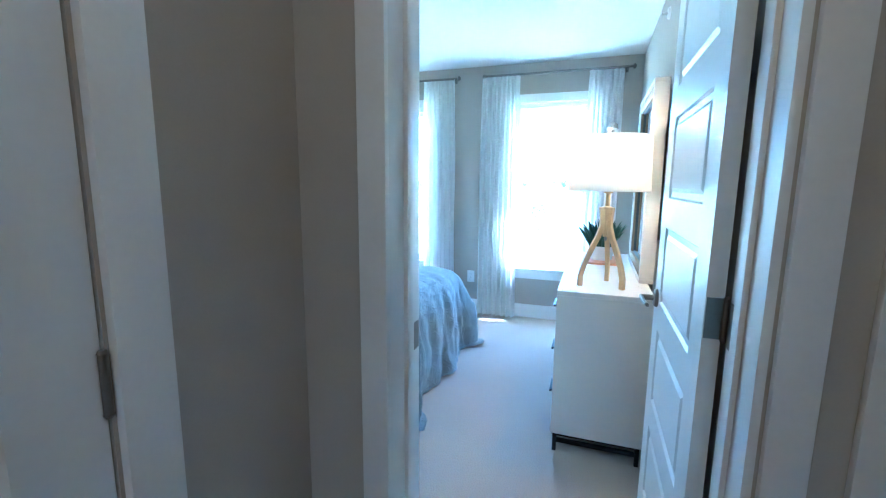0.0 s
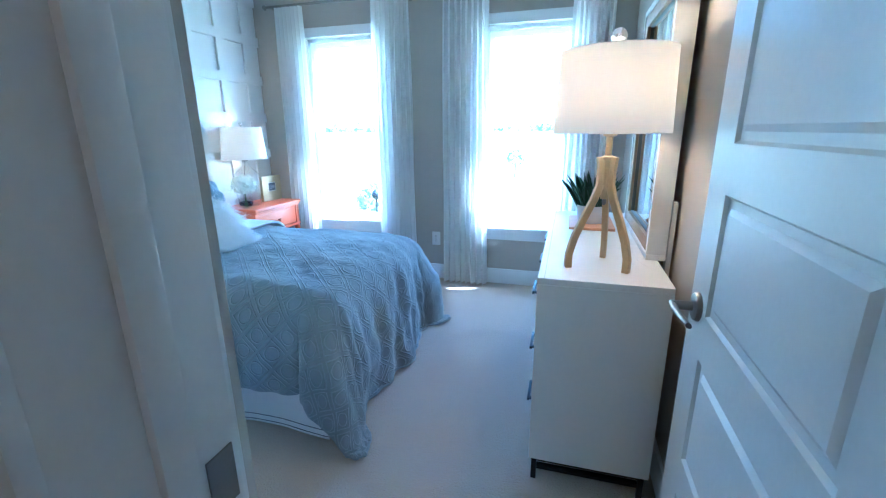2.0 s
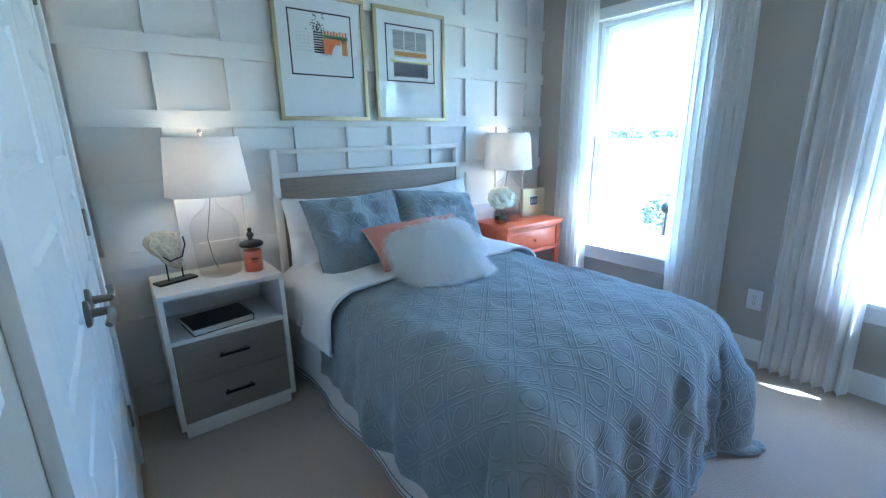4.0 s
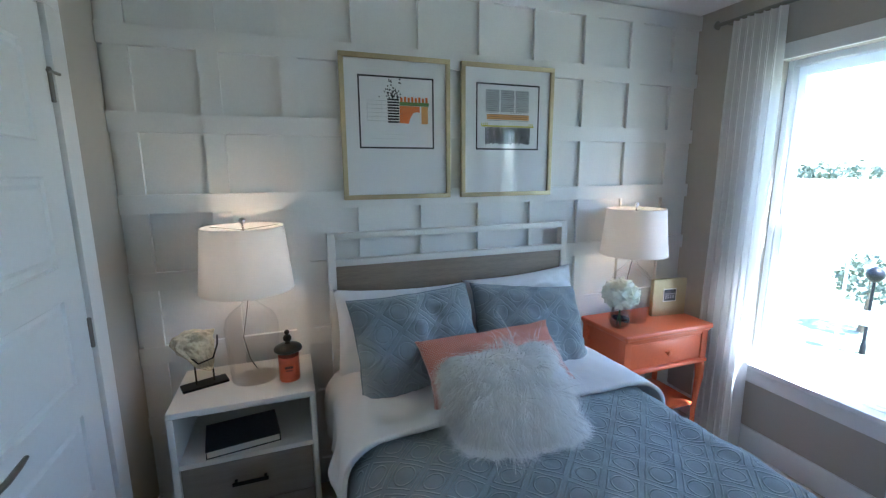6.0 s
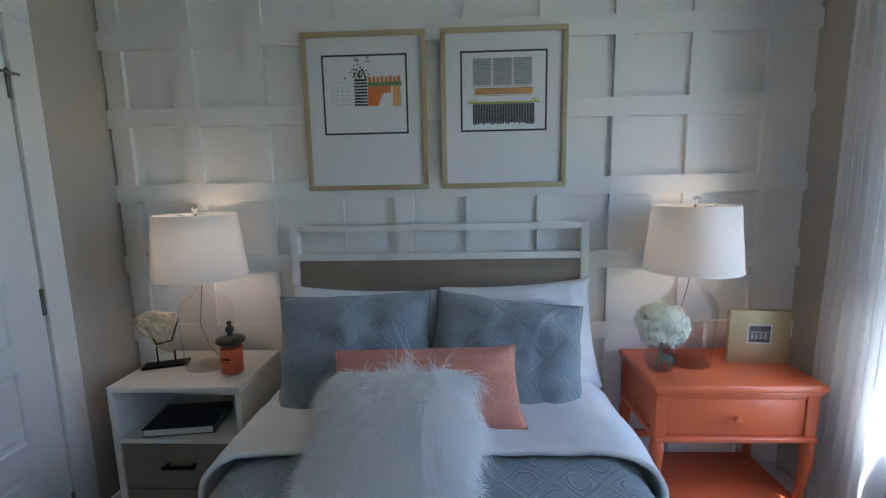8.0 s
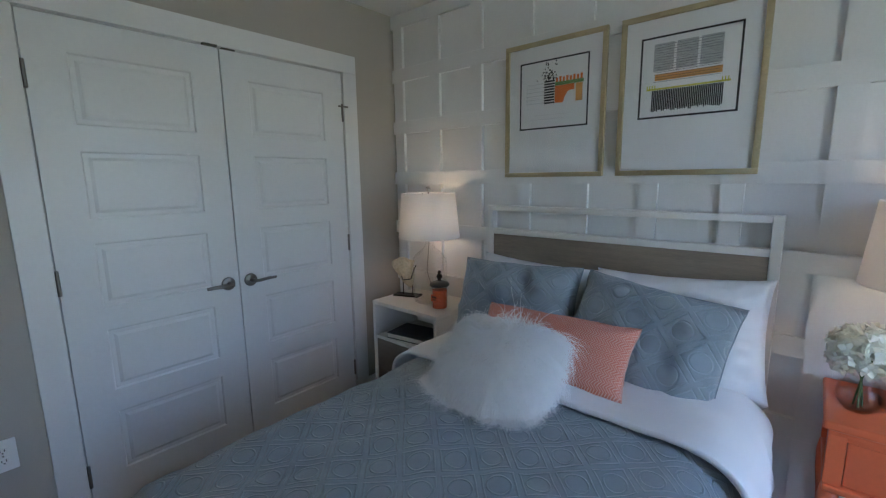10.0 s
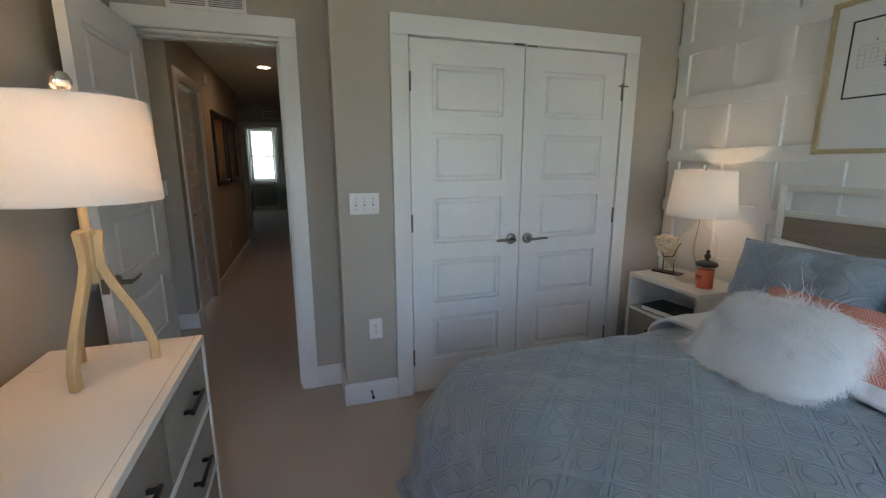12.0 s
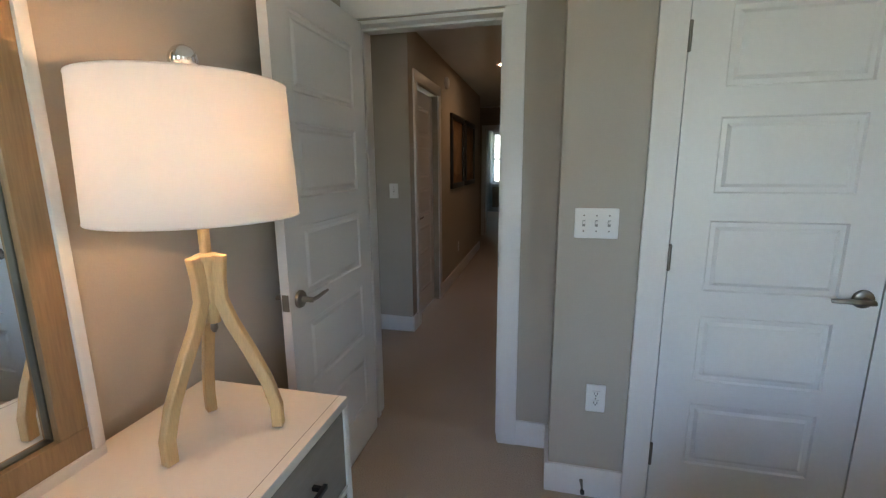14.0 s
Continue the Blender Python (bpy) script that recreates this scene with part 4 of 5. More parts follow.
pillow("white_pillow", "white cotton sleeping pillow leaning on the headboard", COTTON, 0.64, 0.455, 0.17, leaning(-2.005, 2.305, 0.80, 14, 0, -2), 11, "white pillows", wrinkle=0.024, pinch=0.06)
pillow("white_pillow", "white cotton sleeping pillow leaning on the headboard", COTTON, 0.64, 0.455, 0.17, leaning(-1.985, 2.96, 0.822, 18, 0, 3), 12, "white pillows", wrinkle=0.024, pinch=0.06)
for q, pl in enumerate((leaning(-1.80, 2.325, 0.835, 24, 9, 0), leaning(-1.815, 2.89, 0.815, 33, 2, -8))):
    sham = pillow("pillow_sham", "slate blue matelasse pillow sham with raised pattern", SHAM_BLUE, 0.575, 0.44, 0.20, pl, 21 + q, "blue shams", wrinkle=0.022)
    flange(sham, 0.575, 0.44, SHAM_BLUE, 0.045, 21 + q)
lum = pillow("lumbar_pillow", "coral herringbone lumbar pillow with knife edges", CORAL_WEAVE, 0.63, 0.29, 0.12, leaning(-1.60, 2.60, 0.785, 50, 3, 0), 31)
flange(lum, 0.63, 0.29, CORAL_WEAVE, 0.045, 31)
FUR_AT = leaning(-1.35, 2.53, 0.757, 42, -4, 2)
fluffy = pillow("fur_cushion", "fluffy white long-haired fur cushion", FUR, 0.38, 0.37, 0.20, FUR_AT, 41, pinch=0.02)


def fur(parent, place, w, h, th, tufts, seed):
    """Long hair in locks: the strands of a lock start apart and close up towards its tip."""
    rnd = random.Random(seed)
    verts, faces = [], []
    down = place.to_3x3().inverted() @ Vector((0, 0, -1))
    for _ in range(tufts):
        u0, v0 = rnd.uniform(-1, 1), rnd.uniform(-1, 1)
        s = 1 if rnd.random() < 0.8 else -1
        sway = Vector((rnd.gauss(0, 0.34), rnd.gauss(0, 0.16), rnd.gauss(0, 0.14)))
        length, droop, close = rnd.uniform(0.09, 0.175), rnd.uniform(0.28, 0.8), rnd.uniform(0.7, 1.0)
        curl, phase = rnd.uniform(0.004, 0.011), rnd.uniform(0, 6.28)
        for _ in range(34):
            du, dv = rnd.gauss(0, 0.045), rnd.gauss(0, 0.045)
            u, v = max(-1, min(1, u0 + du)), max(-1, min(1, v0 + dv))
            b = max(0.0, (1 - u ** 4) * (1 - v ** 4)) ** 0.55
            p = Vector((w / 2 * u * (1 - 0.02 * (1 - v * v) * u * u), h / 2 * v * (1 - 0.02 * (1 - u * u) * v * v), s * (th / 2 * b)))
            nrm = Vector((u ** 3 * 1.2, v ** 3 * 1.2, s * (0.25 + b))).normalized()
            ln = length * rnd.uniform(0.75, 1.1)
            d = (nrm * (0.58 - 0.12 * max(0.0, v)) + down * 0.62 + sway + Vector((0.18 * u, 0, 0)) + Vector((rnd.gauss(0, 0.10), rnd.gauss(0, 0.10), rnd.gauss(0, 0.10)))).normalized()
            inward = Vector((-du * w / 2, -dv * h / 2, 0)) * close / 5
            side = d.cross(nrm)
            side = (side.normalized() if side.length > 1e-4 else d.orthogonal().normalized()) * rnd.uniform(0.0009, 0.0018)
            q = p.copy()
            for k in range(6):
                wdt = side * (1 - k / 5.3)
                verts += (q - wdt, q + wdt)
                if k:
                    e = len(verts)
                    faces.append((e - 4, e - 3, e - 1, e - 2))
                q = q + d * ln / 5 + inward + Vector((curl * math.cos(phase + 1.5 * k), 0, 0))
                d = (d + down * droop).normalized()
    lift = place.inverted()
    for k, p in enumerate(verts):
        g = place @ p
        floor_z = BED_TOP + 0.036 + bed_bulge(g.x, g.y) + 0.006 * ((k // 12) % 7) / 3
        if g.z < floor_z:
            g.z = floor_z
            verts[k] = lift @ g
    me = bpy.data.meshes.new("fur")
    me.from_pydata(verts, [], faces)
    me.materials.append(HAIR)
    ob = new("fur", me)
    ob.parent = parent
    tagged(ob, "long silky white hair", "", "", "stuff")


fur(fluffy, FUR_AT, 0.38, 0.37, 0.20, 1500, 5)


# ---- lamps ----
def shade_bm(r0, r1, h, z, t=0.0025, seg=64):
    return lathe([(r0, 0), (r1, h), (r1 - t, h), (r0 - t, 0)], seg, 0, 0, z, True)


def bulb_light(name, x, y, z, watts):
    li = new(name, bpy.data.lights.new(name, "POINT"))
    li.data.energy, li.data.color, li.data.shadow_soft_size = watts, (1.0, 0.50, 0.21), 0.03
    li.location = (x, y, z)


def shade_parts(ob, r0, r1, h, z, metal):
    sh = part("shade", shade_bm(r0, r1, h, z), SHADE, ob, "white linen drum shade, lit from inside", 40)
    for r, zz in ((r0 - 0.0012, z), (r1 - 0.0012, z + h)):
        pts = [(r * math.cos(a), r * math.sin(a), zz) for a in (2 * math.pi * i / 48 for i in range(49))]
        part("rim", tube(pts, 0.0022, 6), SHADE, sh)
    for a in (0, 2.094, 4.189):
        part("spoke", tube([(0.006 * math.cos(a), 0.006 * math.sin(a), z + h - 0.012), ((r1 - 0.003) * math.cos(a), (r1 - 0.003) * math.sin(a), z + h - 0.004)], 0.0012, 6), metal, sh)
    bulb = part("bulb", lathe([(0, -0.05), (0.013, -0.048), (0.016, -0.02), (0.028, 0.012), (0.026, 0.035), (0, 0.05)], 16, 0, 0, z + h * 0.5), BULB, ob, "lit warm bulb", True)
    return sh


def glass_lamp(x, y, z):
    ob = thing("table_lamp", "table lamp with clear glass jug base and white drum shade", "lamp", x, y, z, group="bedside lamps")
    outer = [(0.086, 0.0), (0.094, 0.006), (0.097, 0.05), (0.101, 0.13), (0.106, 0.20), (0.106, 0.232), (0.099, 0.262), (0.083, 0.287), (0.058, 0.307), (0.036, 0.326), (0.025, 0.350), (0.022, 0.376)]
    prof = outer + [(r - 0.0035, max(h, 0.006)) for r, h in reversed(outer)]
    part("glass_base", lathe([(0, 0)] + prof + [(0, 0.006)], 40), CLEAR, ob, "clear glass jug body", True)
    part("cap", lathe([(0, 0.372), (0.024, 0.372), (0.026, 0.382), (0.012, 0.388), (0.010, 0.42), (0, 0.42)], 20), NICKEL, ob, "nickel cap", 40)
    part("stem", tube([(0, 0, 0.40), (0, 0, 0.655)], 0.004, 8), NICKEL, ob)
    part("cord", tube([(0.0, 0.0, 0.372), (-0.004, -0.012, 0.30), (-0.012, -0.035, 0.18), (-0.04, -0.02, 0.07), (-0.07, 0.0, 0.012)], 0.002, 6), NICKEL, ob, "thin grey cord inside the glass")
    shade_parts(ob, 0.18, 0.155, 0.255, 0.390, NICKEL)
    part("finial", lathe([(0, 0.0), (0.006, 0.0), (0.005, 0.008), (0.013, 0.014), (0.015, 0.022), (0.011, 0.032), (0, 0.036)], 18, 0, 0, 0.648), CHROME, ob, "chrome ball finial", True)
    return ob


NS_TOP = 0.711
glass_lamp(-1.965, 1.645, NS_TOP)
glass_lamp(-1.985, 3.650, NS_TOP)
BEDSIDE_W, DRESSER_W = 0.46, 3.7
bulb_light("bedside_bulb", -1.965, 1.645, NS_TOP + 0.53, BEDSIDE_W)
bulb_light("bedside_bulb", -1.985, 3.650, NS_TOP + 0.53, BEDSIDE_W * 0.6)

DTOP = 0.836
tripod = thing("table_lamp", "pale wood tripod lamp with wide white drum shade on the dresser", "lamp", 0.762, 2.175, DTOP)
for (fx, fy) in ((-0.107, -0.036), (0.088, -0.056), (0.024, 0.125)):
    r = math.hypot(fx, fy)
    c, s = fx / r, fy / r
    pr = [(0.027, 0.395), (0.021, 0.345), (0.021, 0.30), (0.038, 0.25), (0.072, 0.18), (0.102, 0.11), (0.118, 0.05), (0.118, 0.0)]
    k = r / 0.118
    bm = bmesh.new()
    rings = []
    for i, (pr_r, pz) in enumerate(pr):
        p = Vector((c * pr_r * k, s * pr_r * k, pz))
        a, b = pr[max(i - 1, 0)], pr[min(i + 1, len(pr) - 1)]
        t = Vector((c * (b[0] - a[0]) * k, s * (b[0] - a[0]) * k, b[1] - a[1])).normalized()
        o = Vector((-s, c, 0))
        nn = t.cross(o)
        wd, dp = 0.0110, 0.0122
        rings.append([bm.verts.new(p + o * wd * e + nn * dp * f) for e, f in ((-1, -1), (1, -1), (1, 1), (-1, 1))])
    for a, b in zip(rings, rings[1:]):
        for e in range(4):
            bm.faces.new((a[e], a[(e + 1) % 4], b[(e + 1) % 4], b[e]))
    bm.faces.new(rings[0])
    bm.faces.new(rings[-1])
    leg = part("leg", bm, LIGHT_WOOD, tripod, "curved pale wood leg", 50)
    bv = leg.modifiers.new("bevel", "BEVEL")
    bv.width, bv.segments, bv.limit_method, bv.angle_limit = 0.003, 2, "ANGLE", radians(50)
part("hub", lathe([(0, 0.25), (0.014, 0.25), (0.016, 0.30), (0.018, 0.392), (0, 0.392)], 16), LIGHT_WOOD, tripod)
part("collar", lathe([(0, 0.385), (0.024, 0.385), (0.024, 0.395), (0.011, 0.40), (0.011, 0.46), (0.022, 0.465), (0.022, 0.478), (0, 0.478)], 20), LIGHT_WOOD, tripod, "pale wood neck", 40)
part("stem", tube([(0, 0, 0.47), (0, 0, 0.755)], 0.004, 8), NICKEL, tripod)
part("knob", tube([(0, 0, 0.252), (0, 0, 0.236), (0, 0, 0.228)], [0.006, 0.008, 0.004], 12), NICKEL, tripod, "small nickel nut", 40)
shade_parts(tripod, 0.188, 0.179, 0.254, 0.474, NICKEL)
part("finial", lathe([(0, 0.0), (0.010, 0.0), (0.008, 0.008), (0.020, 0.014), (0.026, 0.028), (0.025, 0.038), (0.018, 0.050), (0.009, 0.056), (0, 0.057)], 24, 0, 0, 0.740), CHROME, tripod, "polished ball finial", True)
part("cord", tube([(0.02, 0.02, 0.22), (0.06, 0.05, 0.12), (0.14, 0.02, 0.02), (0.19, -0.02, 0.005)], 0.0025, 6), CLEAR, tripod, "thin clear cord")
bulb_light("dresser_bulb", 0.762, 2.175, DTOP + 0.62, DRESSER_W)


# ---- nightstands ----
def bar_pull(parent, x, y, z, w, out=1, axis="y"):
    """A black bar pull that stands off a drawer front at x, running along y."""
    pl = part("pull", boxed(x + out * 0.020, x + out * 0.030, y - w / 2, y + w / 2, z - 0.006, z + 0.006, 0.002), BLACK_METAL, parent, "black metal bar pull", 40)
    for s in (-1, 1):
        part("post", boxed(*sorted((x, x + out * 0.021)), y + s * (w / 2 - 0.012) - 0.005, y + s * (w / 2 - 0.012) + 0.005, z - 0.005, z + 0.005, 0.001), BLACK_METAL, pl)


ns = thing("nightstand", "white nightstand with open shelf and two taupe drawers", "nightstand", -1.955, 1.615, 0)
hw, x0, x1 = 0.261, -0.178, 0.197
part("top", boxed(x0, x1, -hw, hw, 0.688, NS_TOP, 0.003), LACQUER, ns, "", 40)
for s in (-1, 1):
    part("side", boxed(x0, x1, s * hw if s < 0 else hw - 0.022, -hw + 0.022 if s < 0 else hw, 0.06, 0.688, 0.002), LACQUER, ns, "", 40)
part("back", boxed(x0, x0 + 0.012, -hw + 0.022, hw - 0.022, 0.06, 0.688, 0), LACQUER, ns)
part("shelf", boxed(x0 + 0.012, x1 - 0.004, -hw + 0.022, hw - 0.022, 0.475, 0.495, 0.002), LACQUER, ns)
part("floor_board", boxed(x0 + 0.012, x1, -hw + 0.022, hw - 0.022, 0.06, 0.085, 0.002), LACQUER, ns)
part("plinth", boxed(x0 + 0.02, x1 - 0.03, -hw + 0.02, hw - 0.02, 0.0, 0.06, 0.002), LACQUER, ns)
for z0, z1 in ((0.088, 0.278), (0.282, 0.472)):
    dr = part("drawer", boxed(x0 + 0.02, x1 - 0.006, -hw + 0.025, hw - 0.025, z0, z1, 0.002), DRAWER_GREY, ns, "taupe wood drawer", 40)
    bar_pull(dr, x1 - 0.006, 0, (z0 + z1) / 2 + 0.01, 0.13)

side_table = thing("nightstand", "coral orange painted side table with one drawer and curved legs", "nightstand", -1.965, 3.74, 0)
th, tx0, tx1 = 0.31, -0.168, 0.195
part("top", boxed(tx0, tx1 + 0.012, -th, th, 0.683, NS_TOP, 0.009, 3), ORANGE, side_table, "", 40)
part("moulding", boxed(tx0, tx1 + 0.004, -th + 0.012, th - 0.012, 0.668, 0.684, 0.005, 2), ORANGE, side_table, "", 40)
for s in (-1, 1):
    part("side_panel", boxed(tx0 + 0.01, tx1 - 0.03, *sorted((s * (th - 0.045), s * (th - 0.030))), 0.50, 0.67, 0.002), ORANGE, side_table)
part("back_panel", boxed(tx0 + 0.004, tx0 + 0.02, -th + 0.045, th - 0.045, 0.50, 0.67, 0.002), ORANGE, side_table)
part("front_rail", boxed(tx1 - 0.03, tx1 - 0.012, -th + 0.045, th - 0.045, 0.648, 0.669, 0.001), ORANGE, side_table)
part("bottom_moulding", boxed(tx0, tx1 + 0.004, -th + 0.015, th - 0.015, 0.480, 0.502, 0.007, 3), ORANGE, side_table, "", 40)
dr = part("drawer", boxed(tx0 + 0.03, tx1 - 0.014, -th + 0.0605, th - 0.0605, 0.506, 0.646, 0.003), ORANGE, side_table, "", 40)
part("knob", lathe([(0, 0), (0.007, 0), (0.006, 0.010), (0.014, 0.018), (0.013, 0.026), (0, 0.030)], 18), ORANGE, dr, "round painted knob", 40).matrix_basis = pose(tx1 - 0.014, 0, 0.575, 0, 90, 0)
for sx in (-1, 1):
    for sy in (-1, 1):
        cx, cy = (tx1 - 0.030 if sx > 0 else tx0 + 0.030), sy * (th - 0.036)
        part("post", boxed(cx - 0.022, cx + 0.022, cy - 0.022, cy + 0.022, 0.50, 0.67, 0.003), ORANGE, side_table)
        o = Vector((sx, sy, 0)).normalized()
        sh = [(0.0, 0.482, 0.024), (0.006, 0.44, 0.026), (0.008, 0.38, 0.022), (0.0, 0.28, 0.017), (-0.006, 0.16, 0.014), (-0.004, 0.07, 0.013), (0.006, 0.025, 0.017), (0.010, 0.0, 0.016)]
        part("leg", tube([(cx + o.x * q, cy + o.y * q, z) for q, z, _ in sh], [r for *_, r in sh], 12), ORANGE, side_table, "curved painted leg", True)
part("shelf", boxed(tx0 + 0.02, tx1 - 0.03, -th + 0.03, th - 0.03, 0.20, 0.218, 0.004), ORANGE, side_table, "lower painted shelf", 40)
part("stretcher", boxed(tx0 + 0.015, tx0 + 0.035, -th + 0.03, th - 0.03, 0.30, 0.33, 0.003), ORANGE, side_table)


# ---- things on the white nightstand ----
book = thing("book", "thick dark navy hardback book lying on the shelf", "book", -1.885, 1.585, 0.495, 8)
BOOK = mat("dark_book_cloth", (0.02, 0.024, 0.035), 0.45, 0, 0.6, 14, 60, 0.06)
PAPER = mat("book_paper", (0.70, 0.67, 0.60), 0.8, 0, 0.06, 5, 300, 0.15)
part("paper_block", boxed(-0.095, 0.096, -0.13, 0.13, 0.004, 0.030, 0), PAPER, book)
part("cover", boxed(-0.1, 0.1, -0.135, 0.135, 0.030, 0.034, 0.001), BOOK, book)
part("cover", boxed(-0.1, 0.1, -0.135, 0.135, 0.0, 0.004, 0.001), BOOK, book)
part("spine", boxed(-0.1, 0.1, 0.13, 0.135, 0.004, 0.030, 0.0), BOOK, book)

JAR_WAX = mat("orange_wax", (0.78, 0.14, 0.05), 0.5, 0, 0.1, 10, 60, 0.02, coat=0.3)
jar = thing("candle_jar", "orange candle in a glass jar with black knobbed lid", "candle", -1.895, 1.782, NS_TOP)
part("wax", lathe([(0, 0.004), (0.040, 0.004), (0.041, 0.012), (0.041, 0.108), (0, 0.108)], 32), JAR_WAX, jar, "orange wax", 40)
part("glass", lathe([(0.0, 0.0), (0.042, 0.0), (0.045, 0.006), (0.045, 0.125), (0.042, 0.13), (0.0425, 0.006), (0, 0.003)], 32), CLEAR, jar, "clear glass jar", 40)
part("lid", lathe([(0, 0.128), (0.050, 0.128), (0.056, 0.134), (0.056, 0.141), (0.050, 0.149), (0.030, 0.156), (0.012, 0.160), (0.009, 0.168), (0.016, 0.175), (0.017, 0.186), (0.012, 0.195), (0.006, 0.199), (0.010, 0.205), (0.010, 0.212), (0.005, 0.218), (0, 0.219)], 32), BLACK, jar, "black lid with a round knob", 50)
label = part("label", boxed(0.0445, 0.0465, -0.024, 0.024, 0.045, 0.085, 0.0005, 1), JAR_WAX, jar, "orange paper label")
for k in range(3):
    part("print_bar", boxed(0.0465, 0.0472, -0.016 + 0.011 * k, -0.006 + 0.011 * k, 0.066, 0.076, 0), BLACK, label)
part("print_bar", boxed(0.0465, 0.0472, -0.014, 0.014, 0.055, 0.059, 0), BLACK, label)

BONE = mat("pale_weathered_wood", (0.62, 0.53, 0.36), 0.85, 0, 0.25, 14, 70, 0.5)
art = thing("stone_sculpture", "pale weathered fragment mounted on a black metal stand", "sculpture", -1.965, 1.452, NS_TOP, 20)
part("base", boxed(-0.035, 0.035, -0.085, 0.085, 0.0, 0.010, 0.002), BLACK_METAL, art, "black metal base")
for s in (-0.03, 0.035):
    part("rod", tube([(0, s, 0.01), (0, s, 0.12)], 0.0035, 8), BLACK_METAL, art)
part("claw", tube([(0.0, -0.045, 0.135), (0.024, -0.02, 0.105), (0.022, 0.035, 0.115), (0.024, 0.055, 0.17), (0.0, 0.062, 0.20)], 0.0035, 8), BLACK_METAL, art)
bm = bmesh.new()
bmesh.ops.create_icosphere(bm, subdivisions=5, radius=1.0)
EDGE = ((0.0, 0.020, 0.034), (0.18, -0.030, 0.042), (0.40, -0.056, 0.046), (0.52, -0.080, 0.047), (0.72, -0.102, 0.046), (0.9, -0.098, 0.048), (1.0, -0.075, 0.036))
for v in bm.verts:
    p = v.co.copy()
    f = (p.z + 1) / 2
    (f0, l0, r0), (f1, l1, r1) = next((a, b) for a, b in zip(EDGE, EDGE[1:]) if f <= b[0] + 1e-6)
    k = (f - f0) / (f1 - f0)
    le, ri = l0 + (l1 - l0) * k, r0 + (r1 - r0) * k
    rim = max(1e-4, math.hypot(p.x, p.y))
    side = p.y / rim * min(1.0, rim * 1.8)
    pit = noise.noise(p * 2.4) + 0.5 * noise.noise(p * 6) + 0.35 * noise.noise(p * 15)
    v.co = Vector((p.x / rim * min(1.0, rim * 1.8) * 0.015 * (1 + 0.8 * pit), (le + ri) / 2 + side * (ri - le) / 2 * (1 + 0.16 * pit), 0.052 + 0.188 * f * (1 + 0.05 * pit)))
part("fragment", bm, BONE, art, "pale weathered wood or stone fragment", True)

# ---- things on the orange table ----
vase = thing("flower_vase", "round glass vase with a white hydrangea bloom", "vase", -1.905, 3.508, NS_TOP)
part("glass", lathe([(0, 0.0), (0.034, 0.0), (0.050, 0.014), (0.058, 0.040), (0.055, 0.066), (0.042, 0.088), (0.036, 0.097), (0.038, 0.104), (0.035, 0.104), (0.033, 0.096), (0.039, 0.088), (0.052, 0.066), (0.055, 0.040), (0.047, 0.017), (0.031, 0.006), (0, 0.005)], 32), CLEAR, vase, "clear round glass", True)
part("water", lathe([(0, 0.007), (0.028, 0.008), (0.045, 0.019), (0.0525, 0.040), (0.0515, 0.052), (0, 0.052)], 28), CLEAR, vase, "clear water", True)
STEM = mat("green_stem", (0.10, 0.18, 0.05), 0.6, 0, 0.2, 10, 60, 0.1)
PETAL = thin_cloth("white_petal", (0.92, 0.93, 0.83), 0.4, 0.0, 60, weave=1.0)
for q in range(3):
    part("stem", tube([(0.012 * math.cos(q * 2.1), 0.012 * math.sin(q * 2.1), 0.01), (0, 0, 0.10), (0.02 * math.cos(q * 2.1), 0.02 * math.sin(q * 2.1), 0.16)], 0.003, 6), STEM, vase)
rnd = random.Random(8)
bm = bmesh.new()
for _ in range(400):
    d = Vector((rnd.gauss(0, 1), rnd.gauss(0, 1), rnd.gauss(0, 1))).normalized()
    if d.z < -0.75:
        continue
    c = Vector((d.x * 0.088, d.y * 0.088, 0.188 + d.z * 0.074)) * 1.0 + d * rnd.uniform(-0.012, 0.006)
    d = (d + Vector((rnd.gauss(0, 0.4), rnd.gauss(0, 0.4), rnd.gauss(0, 0.4)))).normalized()
    a = d.orthogonal().normalized()
    a.rotate(Matrix.Rotation(rnd.uniform(0, 6.28), 3, d))
    b = d.cross(a)
    for e in range(4):
        w, f = (a, b, -a, -b)[e], (b, -a, -b, a)[e]
        s = rnd.uniform(0.011, 0.016)
        bm.faces.new([bm.verts.new(q) for q in (c, c + (w * 0.8 + f * 0.7) * s + d * 0.002, c + w * 1.7 * s + d * 0.004, c + (w * 0.8 - f * 0.7) * s + d * 0.001)])
part("bloom", bm, PETAL, vase, "white hydrangea head of many petals")

photo = thing("photo_frame", "gold photo frame with a small black-and-white picture", "picture frame", -1.975, 3.925, NS_TOP, -7)
PHOTO = mat("grey_photo_print", (0.10, 0.11, 0.12), 0.4, 0, 0.8, 40, 90, 0.0)
part("frame", boxed(-0.012, 0.016, -0.112, 0.112, 0.0, 0.222, 0.002), GOLD, photo, "flat gold frame", 40)
part("mat_board", boxed(0.016, 0.0172, -0.045, 0.045, 0.085, 0.165, 0), PAPER, photo)
part("photo", boxed(0.0172, 0.0182, -0.039, 0.039, 0.091, 0.159, 0), PHOTO, photo)
GREY_INK = mat("pale_grey_ink", (0.34, 0.34, 0.35), 0.5, 0, 0.5, 60, 120, 0.0)
for k in range(4):
    part("photo_window", boxed(0.0182, 0.0186, -0.032 + 0.016 * k, -0.022 + 0.016 * k, 0.104, 0.126, 0), GREY_INK, photo)
part("photo_roof", boxed(0.0182, 0.0186, -0.036, 0.034, 0.130, 0.136, 0), GREY_INK, photo)
